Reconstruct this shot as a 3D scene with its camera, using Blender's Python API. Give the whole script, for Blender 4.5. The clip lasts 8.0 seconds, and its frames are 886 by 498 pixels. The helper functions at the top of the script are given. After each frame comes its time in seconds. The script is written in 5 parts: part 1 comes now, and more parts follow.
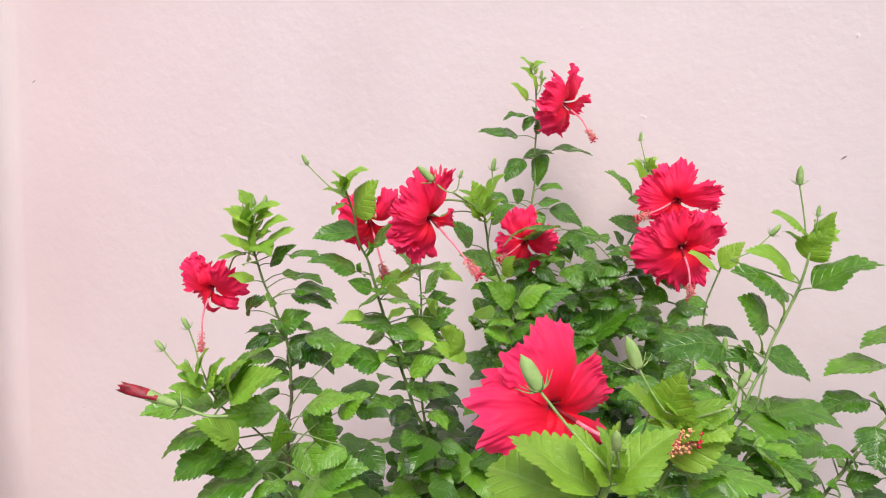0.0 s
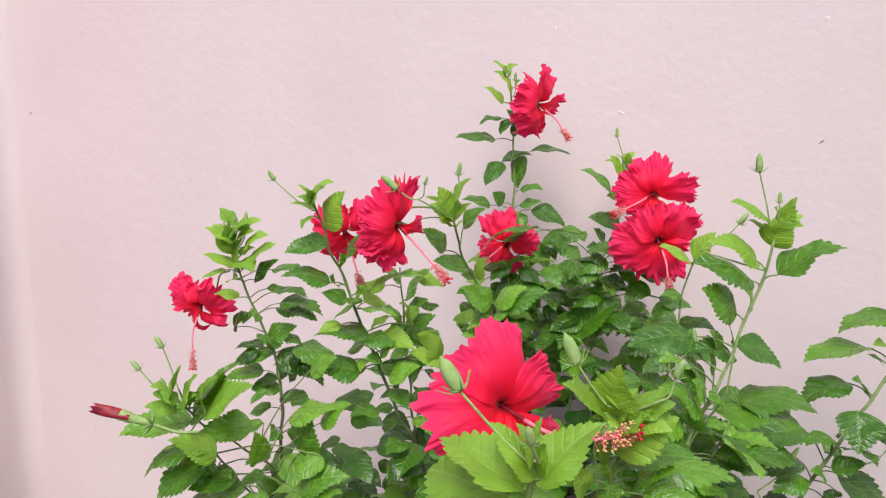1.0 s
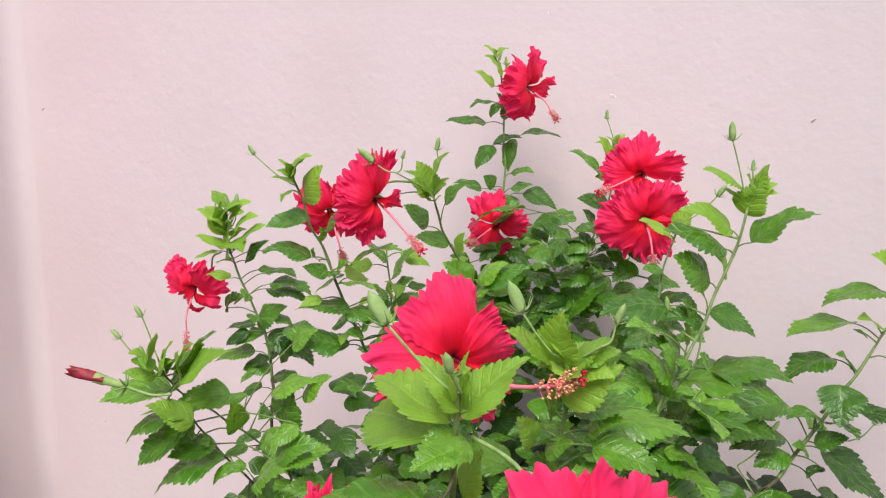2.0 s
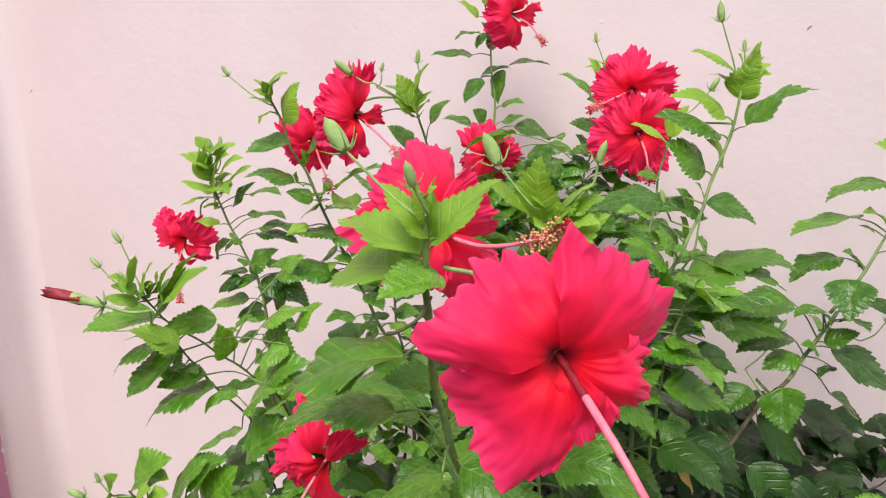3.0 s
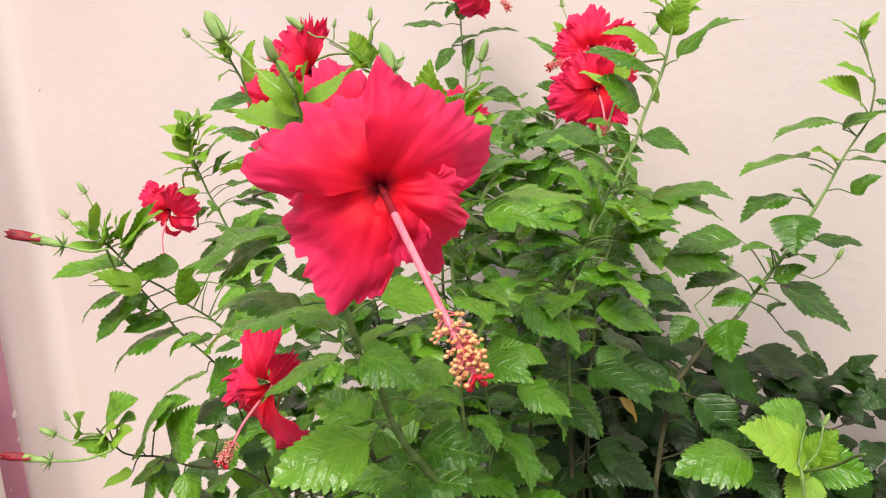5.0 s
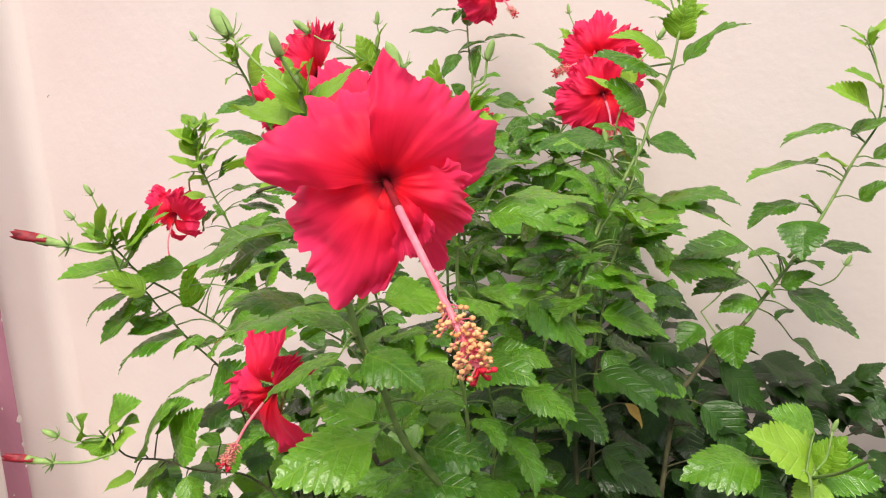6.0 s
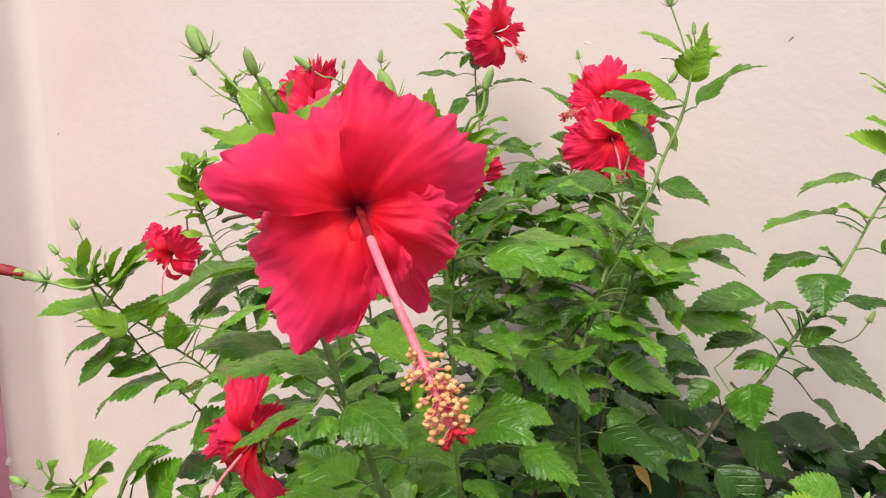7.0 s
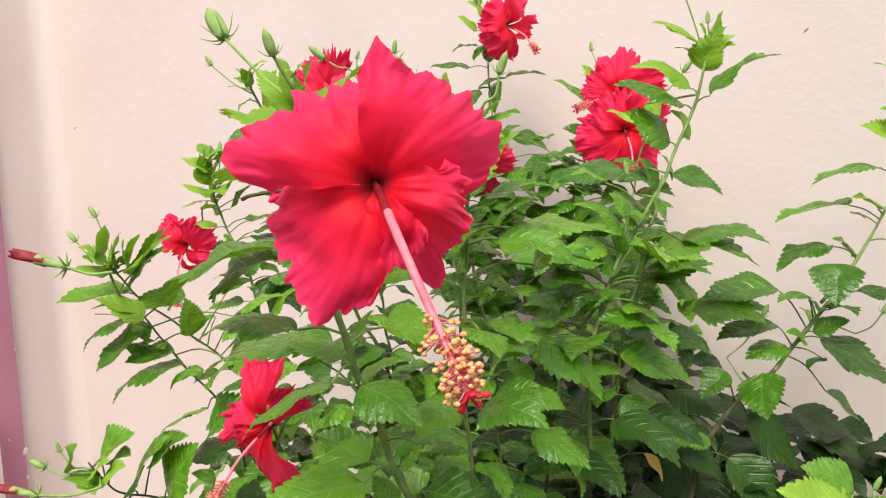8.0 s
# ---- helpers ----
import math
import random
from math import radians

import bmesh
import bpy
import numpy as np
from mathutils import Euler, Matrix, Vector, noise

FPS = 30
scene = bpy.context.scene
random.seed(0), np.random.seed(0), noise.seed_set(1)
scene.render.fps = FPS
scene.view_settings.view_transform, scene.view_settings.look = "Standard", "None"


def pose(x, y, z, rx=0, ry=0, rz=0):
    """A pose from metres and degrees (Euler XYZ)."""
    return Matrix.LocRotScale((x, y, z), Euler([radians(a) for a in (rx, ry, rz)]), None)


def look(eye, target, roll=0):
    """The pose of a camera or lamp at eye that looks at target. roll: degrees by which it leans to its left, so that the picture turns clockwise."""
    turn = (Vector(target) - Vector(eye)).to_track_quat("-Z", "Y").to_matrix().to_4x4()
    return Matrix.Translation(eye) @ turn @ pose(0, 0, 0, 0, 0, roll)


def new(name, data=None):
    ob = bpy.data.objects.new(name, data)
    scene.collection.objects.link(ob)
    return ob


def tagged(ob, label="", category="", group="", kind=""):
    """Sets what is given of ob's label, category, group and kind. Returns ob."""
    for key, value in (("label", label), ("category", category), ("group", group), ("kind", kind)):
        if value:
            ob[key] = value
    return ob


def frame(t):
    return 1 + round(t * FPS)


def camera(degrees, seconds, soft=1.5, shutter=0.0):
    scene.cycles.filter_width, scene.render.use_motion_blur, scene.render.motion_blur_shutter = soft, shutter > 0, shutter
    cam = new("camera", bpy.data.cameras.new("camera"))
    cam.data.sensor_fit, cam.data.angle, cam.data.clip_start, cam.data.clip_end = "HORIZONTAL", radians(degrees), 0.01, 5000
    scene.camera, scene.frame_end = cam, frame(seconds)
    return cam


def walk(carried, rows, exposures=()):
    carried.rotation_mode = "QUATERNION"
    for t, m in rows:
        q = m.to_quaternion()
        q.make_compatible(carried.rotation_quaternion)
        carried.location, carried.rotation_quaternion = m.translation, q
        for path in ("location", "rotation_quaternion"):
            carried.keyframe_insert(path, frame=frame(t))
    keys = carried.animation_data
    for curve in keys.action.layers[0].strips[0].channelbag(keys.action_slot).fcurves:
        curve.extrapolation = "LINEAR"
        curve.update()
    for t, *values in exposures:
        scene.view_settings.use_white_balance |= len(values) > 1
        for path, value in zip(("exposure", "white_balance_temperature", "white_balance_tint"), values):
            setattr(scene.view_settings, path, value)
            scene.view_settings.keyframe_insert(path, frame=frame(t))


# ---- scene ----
cam = camera(64.1, 8.0, soft=1.1)
PATH = [
    (0, (-0.007, 0.001, 1.503), (0.005, 1.966, 1.127), 4.6),
    (0.5, (0.027, -0.004, 1.506), (0.016, 1.963, 1.143), 2.5),
    (1, (0.047, -0.006, 1.507), (0.011, 1.96, 1.146), 1.2),
    (2.3, (0.104, -0.018, 1.451), (0.0, 1.95, 1.107), 0.8),
    (2.5, (0.102, -0.011, 1.432), (-0.001, 1.954, 1.073), 0.6),
    (2.7, (0.110, -0.005, 1.402), (0.007, 1.958, 1.033), -0.2),
    (3, (0.119, -0.005, 1.381), (-0.001, 1.957, 1.012), -2.5),
    (3.2, (0.125, -0.018, 1.370), (-0.104, 1.935, 1.008), -3.8),
    (3.5, (0.121, -0.018, 1.359), (-0.11, 1.936, 1.003), -3.8),
    (4, (0.149, -0.024, 1.338), (-0.062, 1.93, 0.969), -3.7),
    (4.5, (0.189, -0.042, 1.326), (-0.016, 1.916, 0.974), -4.2),
    (4.7, (0.199, -0.039, 1.318), (0.009, 1.921, 0.972), -4.2),
    (6, (0.199, -0.036, 1.305), (-0.006, 1.929, 0.991), -3.9),
    (6.5, (0.203, -0.011, 1.298), (-0.014, 1.968, 1.105), -2.4),
    (7, (0.206, 0.001, 1.295), (-0.02, 1.98, 1.119), -2.6),
    (7.5, (0.204, 0.007, 1.295), (-0.03, 1.985, 1.114), -2.5),
    (8, (0.205, -0.005, 1.287), (-0.054, 1.97, 1.104), -2.5),
]
walk(cam, [(t, look(eye, target, roll)) for t, eye, target, roll in PATH], [(0.0, 0.53, 6350, 15), (1.0, 0.44, 6250, 15), (2.5, 0.44, 6300, 15), (3.0, 0.54, 6400, 15), (3.5, 0.51, 6550, 14), (4.0, 0.64, 6900, 9),
    (6.5, 0.65, 6900, 6), (7.0, 0.51, 6850, 5), (7.5, 0.51, 6850, 5), (8.0, 0.64, 6900, 5)])

# ---------------------------------------------------------------- daylight
world = bpy.data.worlds.new("sky")
scene.world = world
world.use_nodes = True
wn = world.node_tree.nodes
sky = wn.new("ShaderNodeTexSky")
sky.sky_type, sky.sun_disc = "NISHITA", False
sky.sun_elevation, sky.sun_rotation = radians(54), radians(185)
sky.dust_density, sky.air_density = 3.0, 1.0
wn["Background"].inputs["Strength"].default_value = 0.115
world.node_tree.links.new(sky.outputs["Color"], wn["Background"].inputs["Color"])

sun_data = bpy.data.lights.new("sun", "SUN")
sun_data.energy, sun_data.angle, sun_data.color = 2.05, radians(34), (1.0, 0.95, 0.88)
sun = new("sun", sun_data)
sun.matrix_world = look((-0.15, -2.5, 6.0), (0.2, 1.1, 1.0))


# ---------------------------------------------------------------- materials
def material(name):
    m = bpy.data.materials.new(name)
    m.use_nodes = True
    t = m.node_tree
    return m, t, t.nodes, t.links, t.nodes["Principled BSDF"]


def ramp(nodes, stops):
    r = nodes.new("ShaderNodeValToRGB")
    while len(r.color_ramp.elements) < len(stops):
        r.color_ramp.elements.new(0.5)
    for e, (at, c) in zip(r.color_ramp.elements, stops):
        e.position, e.color = at, (*c, 1)
    return r


def noise_node(nodes, links, scale, detail=4, space="Object", rough=0.5):
    co = nodes.new("ShaderNodeTexCoord")
    n = nodes.new("ShaderNodeTexNoise")
    n.inputs["Scale"].default_value, n.inputs["Detail"].default_value = scale, detail
    n.inputs["Roughness"].default_value = rough
    links.new(co.outputs[space], n.inputs["Vector"])
    return n


def bump_into(nodes, links, shader, height, strength, distance):
    b = nodes.new("ShaderNodeBump")
    b.inputs["Strength"].default_value, b.inputs["Distance"].default_value = strength, distance
    links.new(height, b.inputs["Height"])
    links.new(b.outputs["Normal"], shader.inputs["Normal"])
    return b


def math_node(nodes, links, op, a, b=None):
    n = nodes.new("ShaderNodeMath")
    n.operation = op
    for i, v in enumerate((a, b)):
        if v is None:
            continue
        if isinstance(v, (int, float)):
            n.inputs[i].default_value = v
        else:
            links.new(v, n.inputs[i])
    return n.outputs[0]


def mix_colour(nodes, links, fac, a, b, blend="MIX"):
    n = nodes.new("ShaderNodeMix")
    n.data_type, n.blend_type = "RGBA", blend
    for sock, v in ((n.inputs[0], fac), (n.inputs[6], a), (n.inputs[7], b)):
        if isinstance(v, (int, float)):
            sock.default_value = v
        elif isinstance(v, tuple):
            sock.default_value = (*v, 1)
        else:
            links.new(v, sock)
    return n.outputs[2]


def plaster(name, low, high, stain):
    """Painted plaster: brush unevenness, faint stains, small lumps and pits."""
    m, t, n, l, p = material(name)
    big = noise_node(n, l, 1.6, 5)
    c = ramp(n, [(0.3, low), (0.7, high)])
    l.new(big.outputs["Fac"], c.inputs["Fac"])
    fine = noise_node(n, l, 55, 5, rough=0.6)
    spots = ramp(n, [(0.66, (0, 0, 0)), (0.80, (1, 1, 1))])
    l.new(noise_node(n, l, 9, 8, rough=0.7).outputs["Fac"], spots.inputs["Fac"])
    amount = math_node(n, l, "MULTIPLY", spots.outputs["Color"], 0.35)
    l.new(mix_colour(n, l, amount, c.outputs["Color"], stain), p.inputs["Base Color"])
    p.inputs["Roughness"].default_value = 0.75
    p.inputs["Specular IOR Level"].default_value = 0.3
    lumps = noise_node(n, l, 16, 3)
    total = math_node(n, l, "ADD", math_node(n, l, "MULTIPLY", fine.outputs["Fac"], 0.35), lumps.outputs["Fac"])
    bump_into(n, l, p, total, 0.32, 0.006)
    return m


def leaf_material(name, dark, light, vein, gloss, shine):
    """Leaf blade: feathered veins from its own coordinates, mottling, waxy gloss, some light let through."""
    m, t, n, l, p = material(name)
    uv = n.new("ShaderNodeUVMap")
    sep = n.new("ShaderNodeSeparateXYZ")
    l.new(uv.outputs["UV"], sep.inputs["Vector"])
    across, along = sep.outputs["X"], sep.outputs["Y"]
    side = math_node(n, l, "ABSOLUTE", math_node(n, l, "SUBTRACT", across, 0.5))
    rib = math_node(n, l, "LESS_THAN", side, 0.014)
    # side veins climb outwards from the midrib
    wander = noise_node(n, l, 3.0, 2)
    climb = math_node(n, l, "SUBTRACT", math_node(n, l, "ADD", along, math_node(n, l, "MULTIPLY", wander.outputs["Fac"], 0.02)), math_node(n, l, "MULTIPLY", side, 0.6))
    wave = math_node(n, l, "COSINE", math_node(n, l, "MULTIPLY", climb, 40.84))
    feather = math_node(n, l, "POWER", math_node(n, l, "ABSOLUTE", math_node(n, l, "MULTIPLY", math_node(n, l, "ADD", wave, 1.0), 0.5)), 22.0)
    veins = math_node(n, l, "MAXIMUM", rib, math_node(n, l, "MULTIPLY", feather, 0.75))
    mottled = noise_node(n, l, 5.0, 5)
    info = n.new("ShaderNodeObjectInfo")
    geo = n.new("ShaderNodeNewGeometry")
    vary = math_node(n, l, "ADD", math_node(n, l, "MULTIPLY", info.outputs["Random"], 0.55), math_node(n, l, "MULTIPLY", geo.outputs["Random Per Island"], 0.25))
    tone = math_node(n, l, "ADD", vary, math_node(n, l, "MULTIPLY", math_node(n, l, "SUBTRACT", mottled.outputs["Fac"], 0.5), 0.6))
    c = ramp(n, [(0.16, dark), (0.98, light)])
    l.new(tone, c.inputs["Fac"])
    colour = mix_colour(n, l, math_node(n, l, "MULTIPLY", veins, 0.32), c.outputs["Color"], vein)
    l.new(colour, p.inputs["Base Color"])
    rough = math_node(n, l, "ADD", math_node(n, l, "MULTIPLY", mottled.outputs["Fac"], 0.25), gloss)
    l.new(rough, p.inputs["Roughness"])
    p.inputs["Specular IOR Level"].default_value = shine
    puckers = noise_node(n, l, 14.0, 2)
    quilt = math_node(n, l, "SUBTRACT", math_node(n, l, "MULTIPLY", puckers.outputs["Fac"], 0.32), math_node(n, l, "MULTIPLY", veins, 0.5))
    # the fine net between the side veins
    net = n.new("ShaderNodeTexVoronoi")
    net.feature = "DISTANCE_TO_EDGE"
    net.inputs["Scale"].default_value = 24.0
    l.new(uv.outputs["UV"], net.inputs["Vector"])
    cell = math_node(n, l, "MINIMUM", math_node(n, l, "MULTIPLY", net.outputs["Distance"], 3.0), 1.0)
    quilt = math_node(n, l, "ADD", quilt, math_node(n, l, "MULTIPLY", cell, 0.04))
    b = bump_into(n, l, p, quilt, 0.32, 0.010)

    tr = n.new("ShaderNodeBsdfTranslucent")
    l.new(mix_colour(n, l, 0.6, colour, (light[0] * 1.6, light[1] * 1.5, light[2] * 0.5)), tr.inputs["Color"])
    l.new(b.outputs["Normal"], tr.inputs["Normal"])
    mx = n.new("ShaderNodeMixShader")
    mx.inputs["Fac"].default_value = 0.22
    l.new(p.outputs["BSDF"], mx.inputs[1])
    l.new(tr.outputs["BSDF"], mx.inputs[2])
    l.new(mx.outputs["Shader"], n["Material Output"].inputs["Surface"])
    return m


def petal_material(name):
    m, t, n, l, p = material(name)
    uv = n.new("ShaderNodeUVMap")
    sep = n.new("ShaderNodeSeparateXYZ")
    l.new(uv.outputs["UV"], sep.inputs["Vector"])
    pigment = ramp(n, [(0.03, (0.06, 0.001, 0.008)), (0.09, (0.45, 0.004, 0.020)), (0.16, (0.90, 0.005, 0.024)), (0.42, (0.97, 0.012, 0.066)), (0.93, (0.99, 0.034, 0.160)), (1.0, (0.99, 0.060, 0.190))])
    l.new(sep.outputs["Y"], pigment.inputs["Fac"])
    # fine rays running from the throat to the frill
    mp = n.new("ShaderNodeMapping")
    mp.inputs["Scale"].default_value = (34, 1.6, 1)
    l.new(uv.outputs["UV"], mp.inputs["Vector"])
    rays = n.new("ShaderNodeTexNoise")
    rays.inputs["Scale"].default_value, rays.inputs["Detail"].default_value = 1.0, 4
    l.new(mp.outputs["Vector"], rays.inputs["Vector"])
    streak = ramp(n, [(0.35, (0.93, 0.84, 0.84)), (0.65, (1.0, 1.0, 1.0))])
    l.new(rays.outputs["Fac"], streak.inputs["Fac"])
    colour = mix_colour(n, l, 1.0, pigment.outputs["Color"], streak.outputs["Color"], "MULTIPLY")
    l.new(colour, p.inputs["Base Color"])
    p.inputs["Roughness"].default_value = 0.58
    p.inputs["Specular IOR Level"].default_value = 0.28
    p.inputs["Sheen Weight"].default_value = 0.16
    p.inputs["Sheen Tint"].default_value = (1.0, 0.40, 0.52, 1)
    b = bump_into(n, l, p, rays.outputs["Fac"], 0.20, 0.0009)
    tr = n.new("ShaderNodeBsdfTranslucent")
    l.new(mix_colour(n, l, 0.3, colour, (1.0, 0.032, 0.13)), tr.inputs["Color"])
    l.new(b.outputs["Normal"], tr.inputs["Normal"])
    mx = n.new("ShaderNodeMixShader")
    mx.inputs["Fac"].default_value = 0.36
    l.new(p.outputs["BSDF"], mx.inputs[1])
    l.new(tr.outputs["BSDF"], mx.inputs[2])
    l.new(mx.outputs["Shader"], n["Material Output"].inputs["Surface"])
    return m


def mottled(name, low, high, scale, rough, bump=0.3, spec=0.4):
    m, t, n, l, p = material(name)
    nz = noise_node(n, l, scale, 5)
    c = ramp(n, [(0.3, low), (0.7, high)])
    l.new(nz.outputs["Fac"], c.inputs["Fac"])
    l.new(c.outputs["Color"], p.inputs["Base Color"])
    p.inputs["Roughness"].default_value = rough
    p.inputs["Specular IOR Level"].default_value = spec
    bump_into(n, l, p, nz.outputs["Fac"], bump, 0.003)
    return m


WALL = plaster("pink_plaster", (0.72, 0.622, 0.60), (0.775, 0.688, 0.67), (0.61, 0.52, 0.49))
PURPLE = plaster("mauve_paint", (0.48, 0.20, 0.29), (0.56, 0.27, 0.37), (0.62, 0.48, 0.46))
SOIL = mottled("garden_soil", (0.05, 0.035, 0.025), (0.13, 0.095, 0.07), 30, 0.9, 0.8)
GREEN = leaf_material("leaf_green", (0.010, 0.050, 0.006), (0.128, 0.355, 0.018), (0.21, 0.41, 0.06), 0.13, 0.68)
# dark lower leaves: deep green with the shrub's inner shade put into the colour
SHADED = leaf_material("leaf_shaded", (0.005, 0.022, 0.003), (0.038, 0.124, 0.010), (0.06, 0.16, 0.03), 0.24, 0.50)
MID = leaf_material("leaf_mid", (0.043, 0.165, 0.012), (0.215, 0.475, 0.030), (0.36, 0.58, 0.08), 0.14, 0.68)
OLIVE = leaf_material("leaf_olive", (0.027, 0.110, 0.008), (0.165, 0.390, 0.022), (0.26, 0.45, 0.08), 0.14, 0.62)
LIME = leaf_material("leaf_young", (0.150, 0.335, 0.022), (0.320, 0.535, 0.050), (0.38, 0.57, 0.14), 0.33, 0.50)
STEM = mottled("green_bark", (0.10, 0.17, 0.045), (0.22, 0.33, 0.09), 90, 0.55)
TWIG = mottled("brown_bark", (0.045, 0.045, 0.022), (0.13, 0.125, 0.060), 70, 0.8)
BUDSKIN = mottled("bud_green", (0.20, 0.34, 0.09), (0.36, 0.50, 0.18), 120, 0.7, 0.3, 0.2)
YELLOW = mottled("withered_leaf", (0.45, 0.26, 0.04), (0.62, 0.42, 0.10), 40, 0.6)
PETAL = petal_material("red_petal")
REDBUD = mottled("rolled_red_petal", (0.15, 0.008, 0.015), (0.36, 0.014, 0.026), 160, 0.5)
PINK = mottled("column_pink", (0.86, 0.14, 0.22), (0.92, 0.30, 0.36), 150, 0.45)
FADED = mottled("spent_pollen", (0.62, 0.20, 0.14), (0.82, 0.42, 0.32), 300, 0.8)
POLLEN = mottled("pollen", (0.72, 0.28, 0.10), (0.92, 0.60, 0.30), 300, 0.8)
STIGMA = mottled("stigma_red", (0.62, 0.01, 0.03), (0.80, 0.02, 0.06), 200, 0.6)


# ---------------------------------------------------------------- mesh helpers
def part(name, bm, mat, parent=None, label=""):
    me = bpy.data.meshes.new(name)
    bm.to_mesh(me)
    bm.free()
    me.materials.append(mat)
    for poly in me.polygons:
        poly.use_smooth = True
    ob = new(name, me)
    if parent:
        ob.parent = parent
    return tagged(ob, label)


def rounded_block(bm, m, size, bevel):
    made = bmesh.ops.create_cube(bm, size=1, matrix=m @ Matrix.Diagonal((*size, 1)))
    edges = list({e for v in made["verts"] for e in v.link_edges})
    bmesh.ops.bevel(bm, geom=edges, offset=bevel, segments=3, affect="EDGES", profile=0.6)


def smooth_line(points, per=6):
    """Catmull-Rom through the points."""
    p = [Vector(q) for q in points]
    if len(p) < 3:
        return [p[0].lerp(p[-1], i / per) for i in range(per + 1)]
    p = [p[0] * 2 - p[1]] + p + [p[-1] * 2 - p[-2]]
    line = []
    for i in range(1, len(p) - 2):
        a, b, c, d = p[i - 1:i + 3]
        for k in range(per):
            u = k / per
            line.append(0.5 * (2 * b + (c - a) * u + (2 * a - 5 * b + 4 * c - d) * u * u + (3 * b - a - 3 * c + d) * u ** 3))
    return line + [p[-2]]


def tube(bm, line, r0, r1, sides=7, knobs=0.0, ends=True):
    rings = []
    up = Vector((0.31, 0.2, 0.93))
    n = len(line)
    for i, q in enumerate(line):
        d = (line[min(i + 1, n - 1)] - line[max(i - 1, 0)]).normalized()
        a = d.cross(up).normalized()
        b = d.cross(a)
        r = r0 + (r1 - r0) * i / (n - 1)
        if knobs:
            r *= 1 + knobs * noise.noise(q * 60)
        rings.append([bm.verts.new(q + (a * math.cos(k * math.tau / sides) + b * math.sin(k * math.tau / sides)) * r) for k in range(sides)])
    for r, s in zip(rings, rings[1:]):
        for k in range(sides):
            bm.faces.new((r[k], r[(k + 1) % sides], s[(k + 1) % sides], s[k]))
    if ends:
        bm.faces.new(rings[0][::-1])
        bm.faces.new(rings[-1])


def ball(bm, at, r, squash=1.0):
    bmesh.ops.create_icosphere(bm, subdivisions=1, radius=r, matrix=Matrix.Translation(at) @ Matrix.Diagonal((1, 1, squash, 1)))


def frame_along(base, tip, face, toward=Vector((-0.22, -1.0, 0.25))):
    """Axes of a leaf: y from base to tip, z between straight up (face 0) and outwards from the wall (face 1)."""
    y = (tip - base).normalized()
    want = Vector((0, 0, 1)) * (1 - face) + toward.normalized() * face
    z = (want - y * want.dot(y))
    if z.length < 0.05:
        z = Vector((0.3, -1, 0.4)) - y * Vector((0.3, -1, 0.4)).dot(y)
    z.normalize()
    x = y.cross(z)
    return Matrix((x, y, z)).transposed().to_4x4()


# ---------------------------------------------------------------- leaves
def leaf_blade(seed, droop, fold, rows=48, cols=10):
    """A toothed, oval blade one unit long and one wide, its base at the origin and its tip on +y: arched along its
    length, quilted between the side veins, with a wavy edge."""
    rnd = random.Random(seed)
    bm = bmesh.new()
    uvs = bm.loops.layers.uv.new("UVMap")
    skew, wave, lean = rnd.uniform(-0.06, 0.06), rnd.uniform(0, 6), rnd.uniform(-0.16, 0.16)
    broad, step = rnd.uniform(0.27, 0.36), 4 if rows > 20 else 2
    bend = 0.25 + 1.7 * droop
    chord = 2 * math.sin(bend / 2) / bend
    saw = (-0.75, 0.30, 0.85, 1.0) if step == 4 else (-0.4, 0.6)
    grid, coords = [], {}
    for i in range(rows + 1):
        v = i / rows
        if v < broad:
            half = 0.5 * math.sin(math.pi / 2 * v / broad) ** 0.62
        else:
            w = (v - broad) / (1 - broad)
            half = 0.5 * (1 - w ** 1.75) ** 1.04 * (1 - 0.06 * w)
        half = max(half, 0.006)
        cut = rnd.uniform(0.55, 1.35) if i % step == 0 else cut
        tooth = saw[i % step] * 0.031 * cut * min(1, half * 5) if rows * 0.10 < i < rows - 1 else 0.0
        # the midrib follows an arc whose chord lies on +y
        a = bend * v
        along = math.sin(a) / bend
        rise = (math.cos(a) - 1) / bend
        ty, tz = math.cos(bend / 2), math.sin(bend / 2)
        mid_y, mid_z = (along * ty - rise * tz) / chord, (along * tz + rise * ty) / chord
        row = []
        for j in range(cols + 1):
            u = j / cols * 2 - 1
            edge = 1.0 if abs(u) == 1 else 0.0
            x = u * (half + tooth * edge)
            phase = 6.5 * (v - 0.6 * abs(x))
            quilt = abs(math.sin(math.pi * phase)) ** 0.9 * min(1, abs(x) * 7) * min(1, half * 3) * (1 - 0.5 * edge)
            z = mid_z + fold * abs(x) - 0.9 * droop * x * x + 0.016 * quilt
            z += 0.045 * math.sin(v * 10 + wave + (1.3 if u > 0 else 0)) * u * u * half * 2
            z += lean * x * (v - 0.3) * 2 + 0.05 * noise.noise(Vector((x * 3.5, v * 3.5, seed * 3.7))) * min(1, 3 * v)
            vert = bm.verts.new((x + skew * math.sin(v * math.pi), mid_y + (0.016 * saw[i % step] * edge if rows * 0.10 < i < rows - 1 else 0), z))
            coords[vert] = (0.5 + x, v)
            row.append(vert)
        grid.append(row)
    for i in range(rows):
        for j in range(cols):
            f = bm.faces.new((grid[i][j], grid[i][j + 1], grid[i + 1][j + 1], grid[i + 1][j]))
            for loop in f.loops:
                loop[uvs].uv = coords[loop.vert]
    return bm


def mesh_of(name, bm, mat):
    me = bpy.data.meshes.new(name)
    bm.to_mesh(me)
    bm.free()
    me.materials.append(mat)
    for poly in me.polygons:
        poly.use_smooth = True
    return me


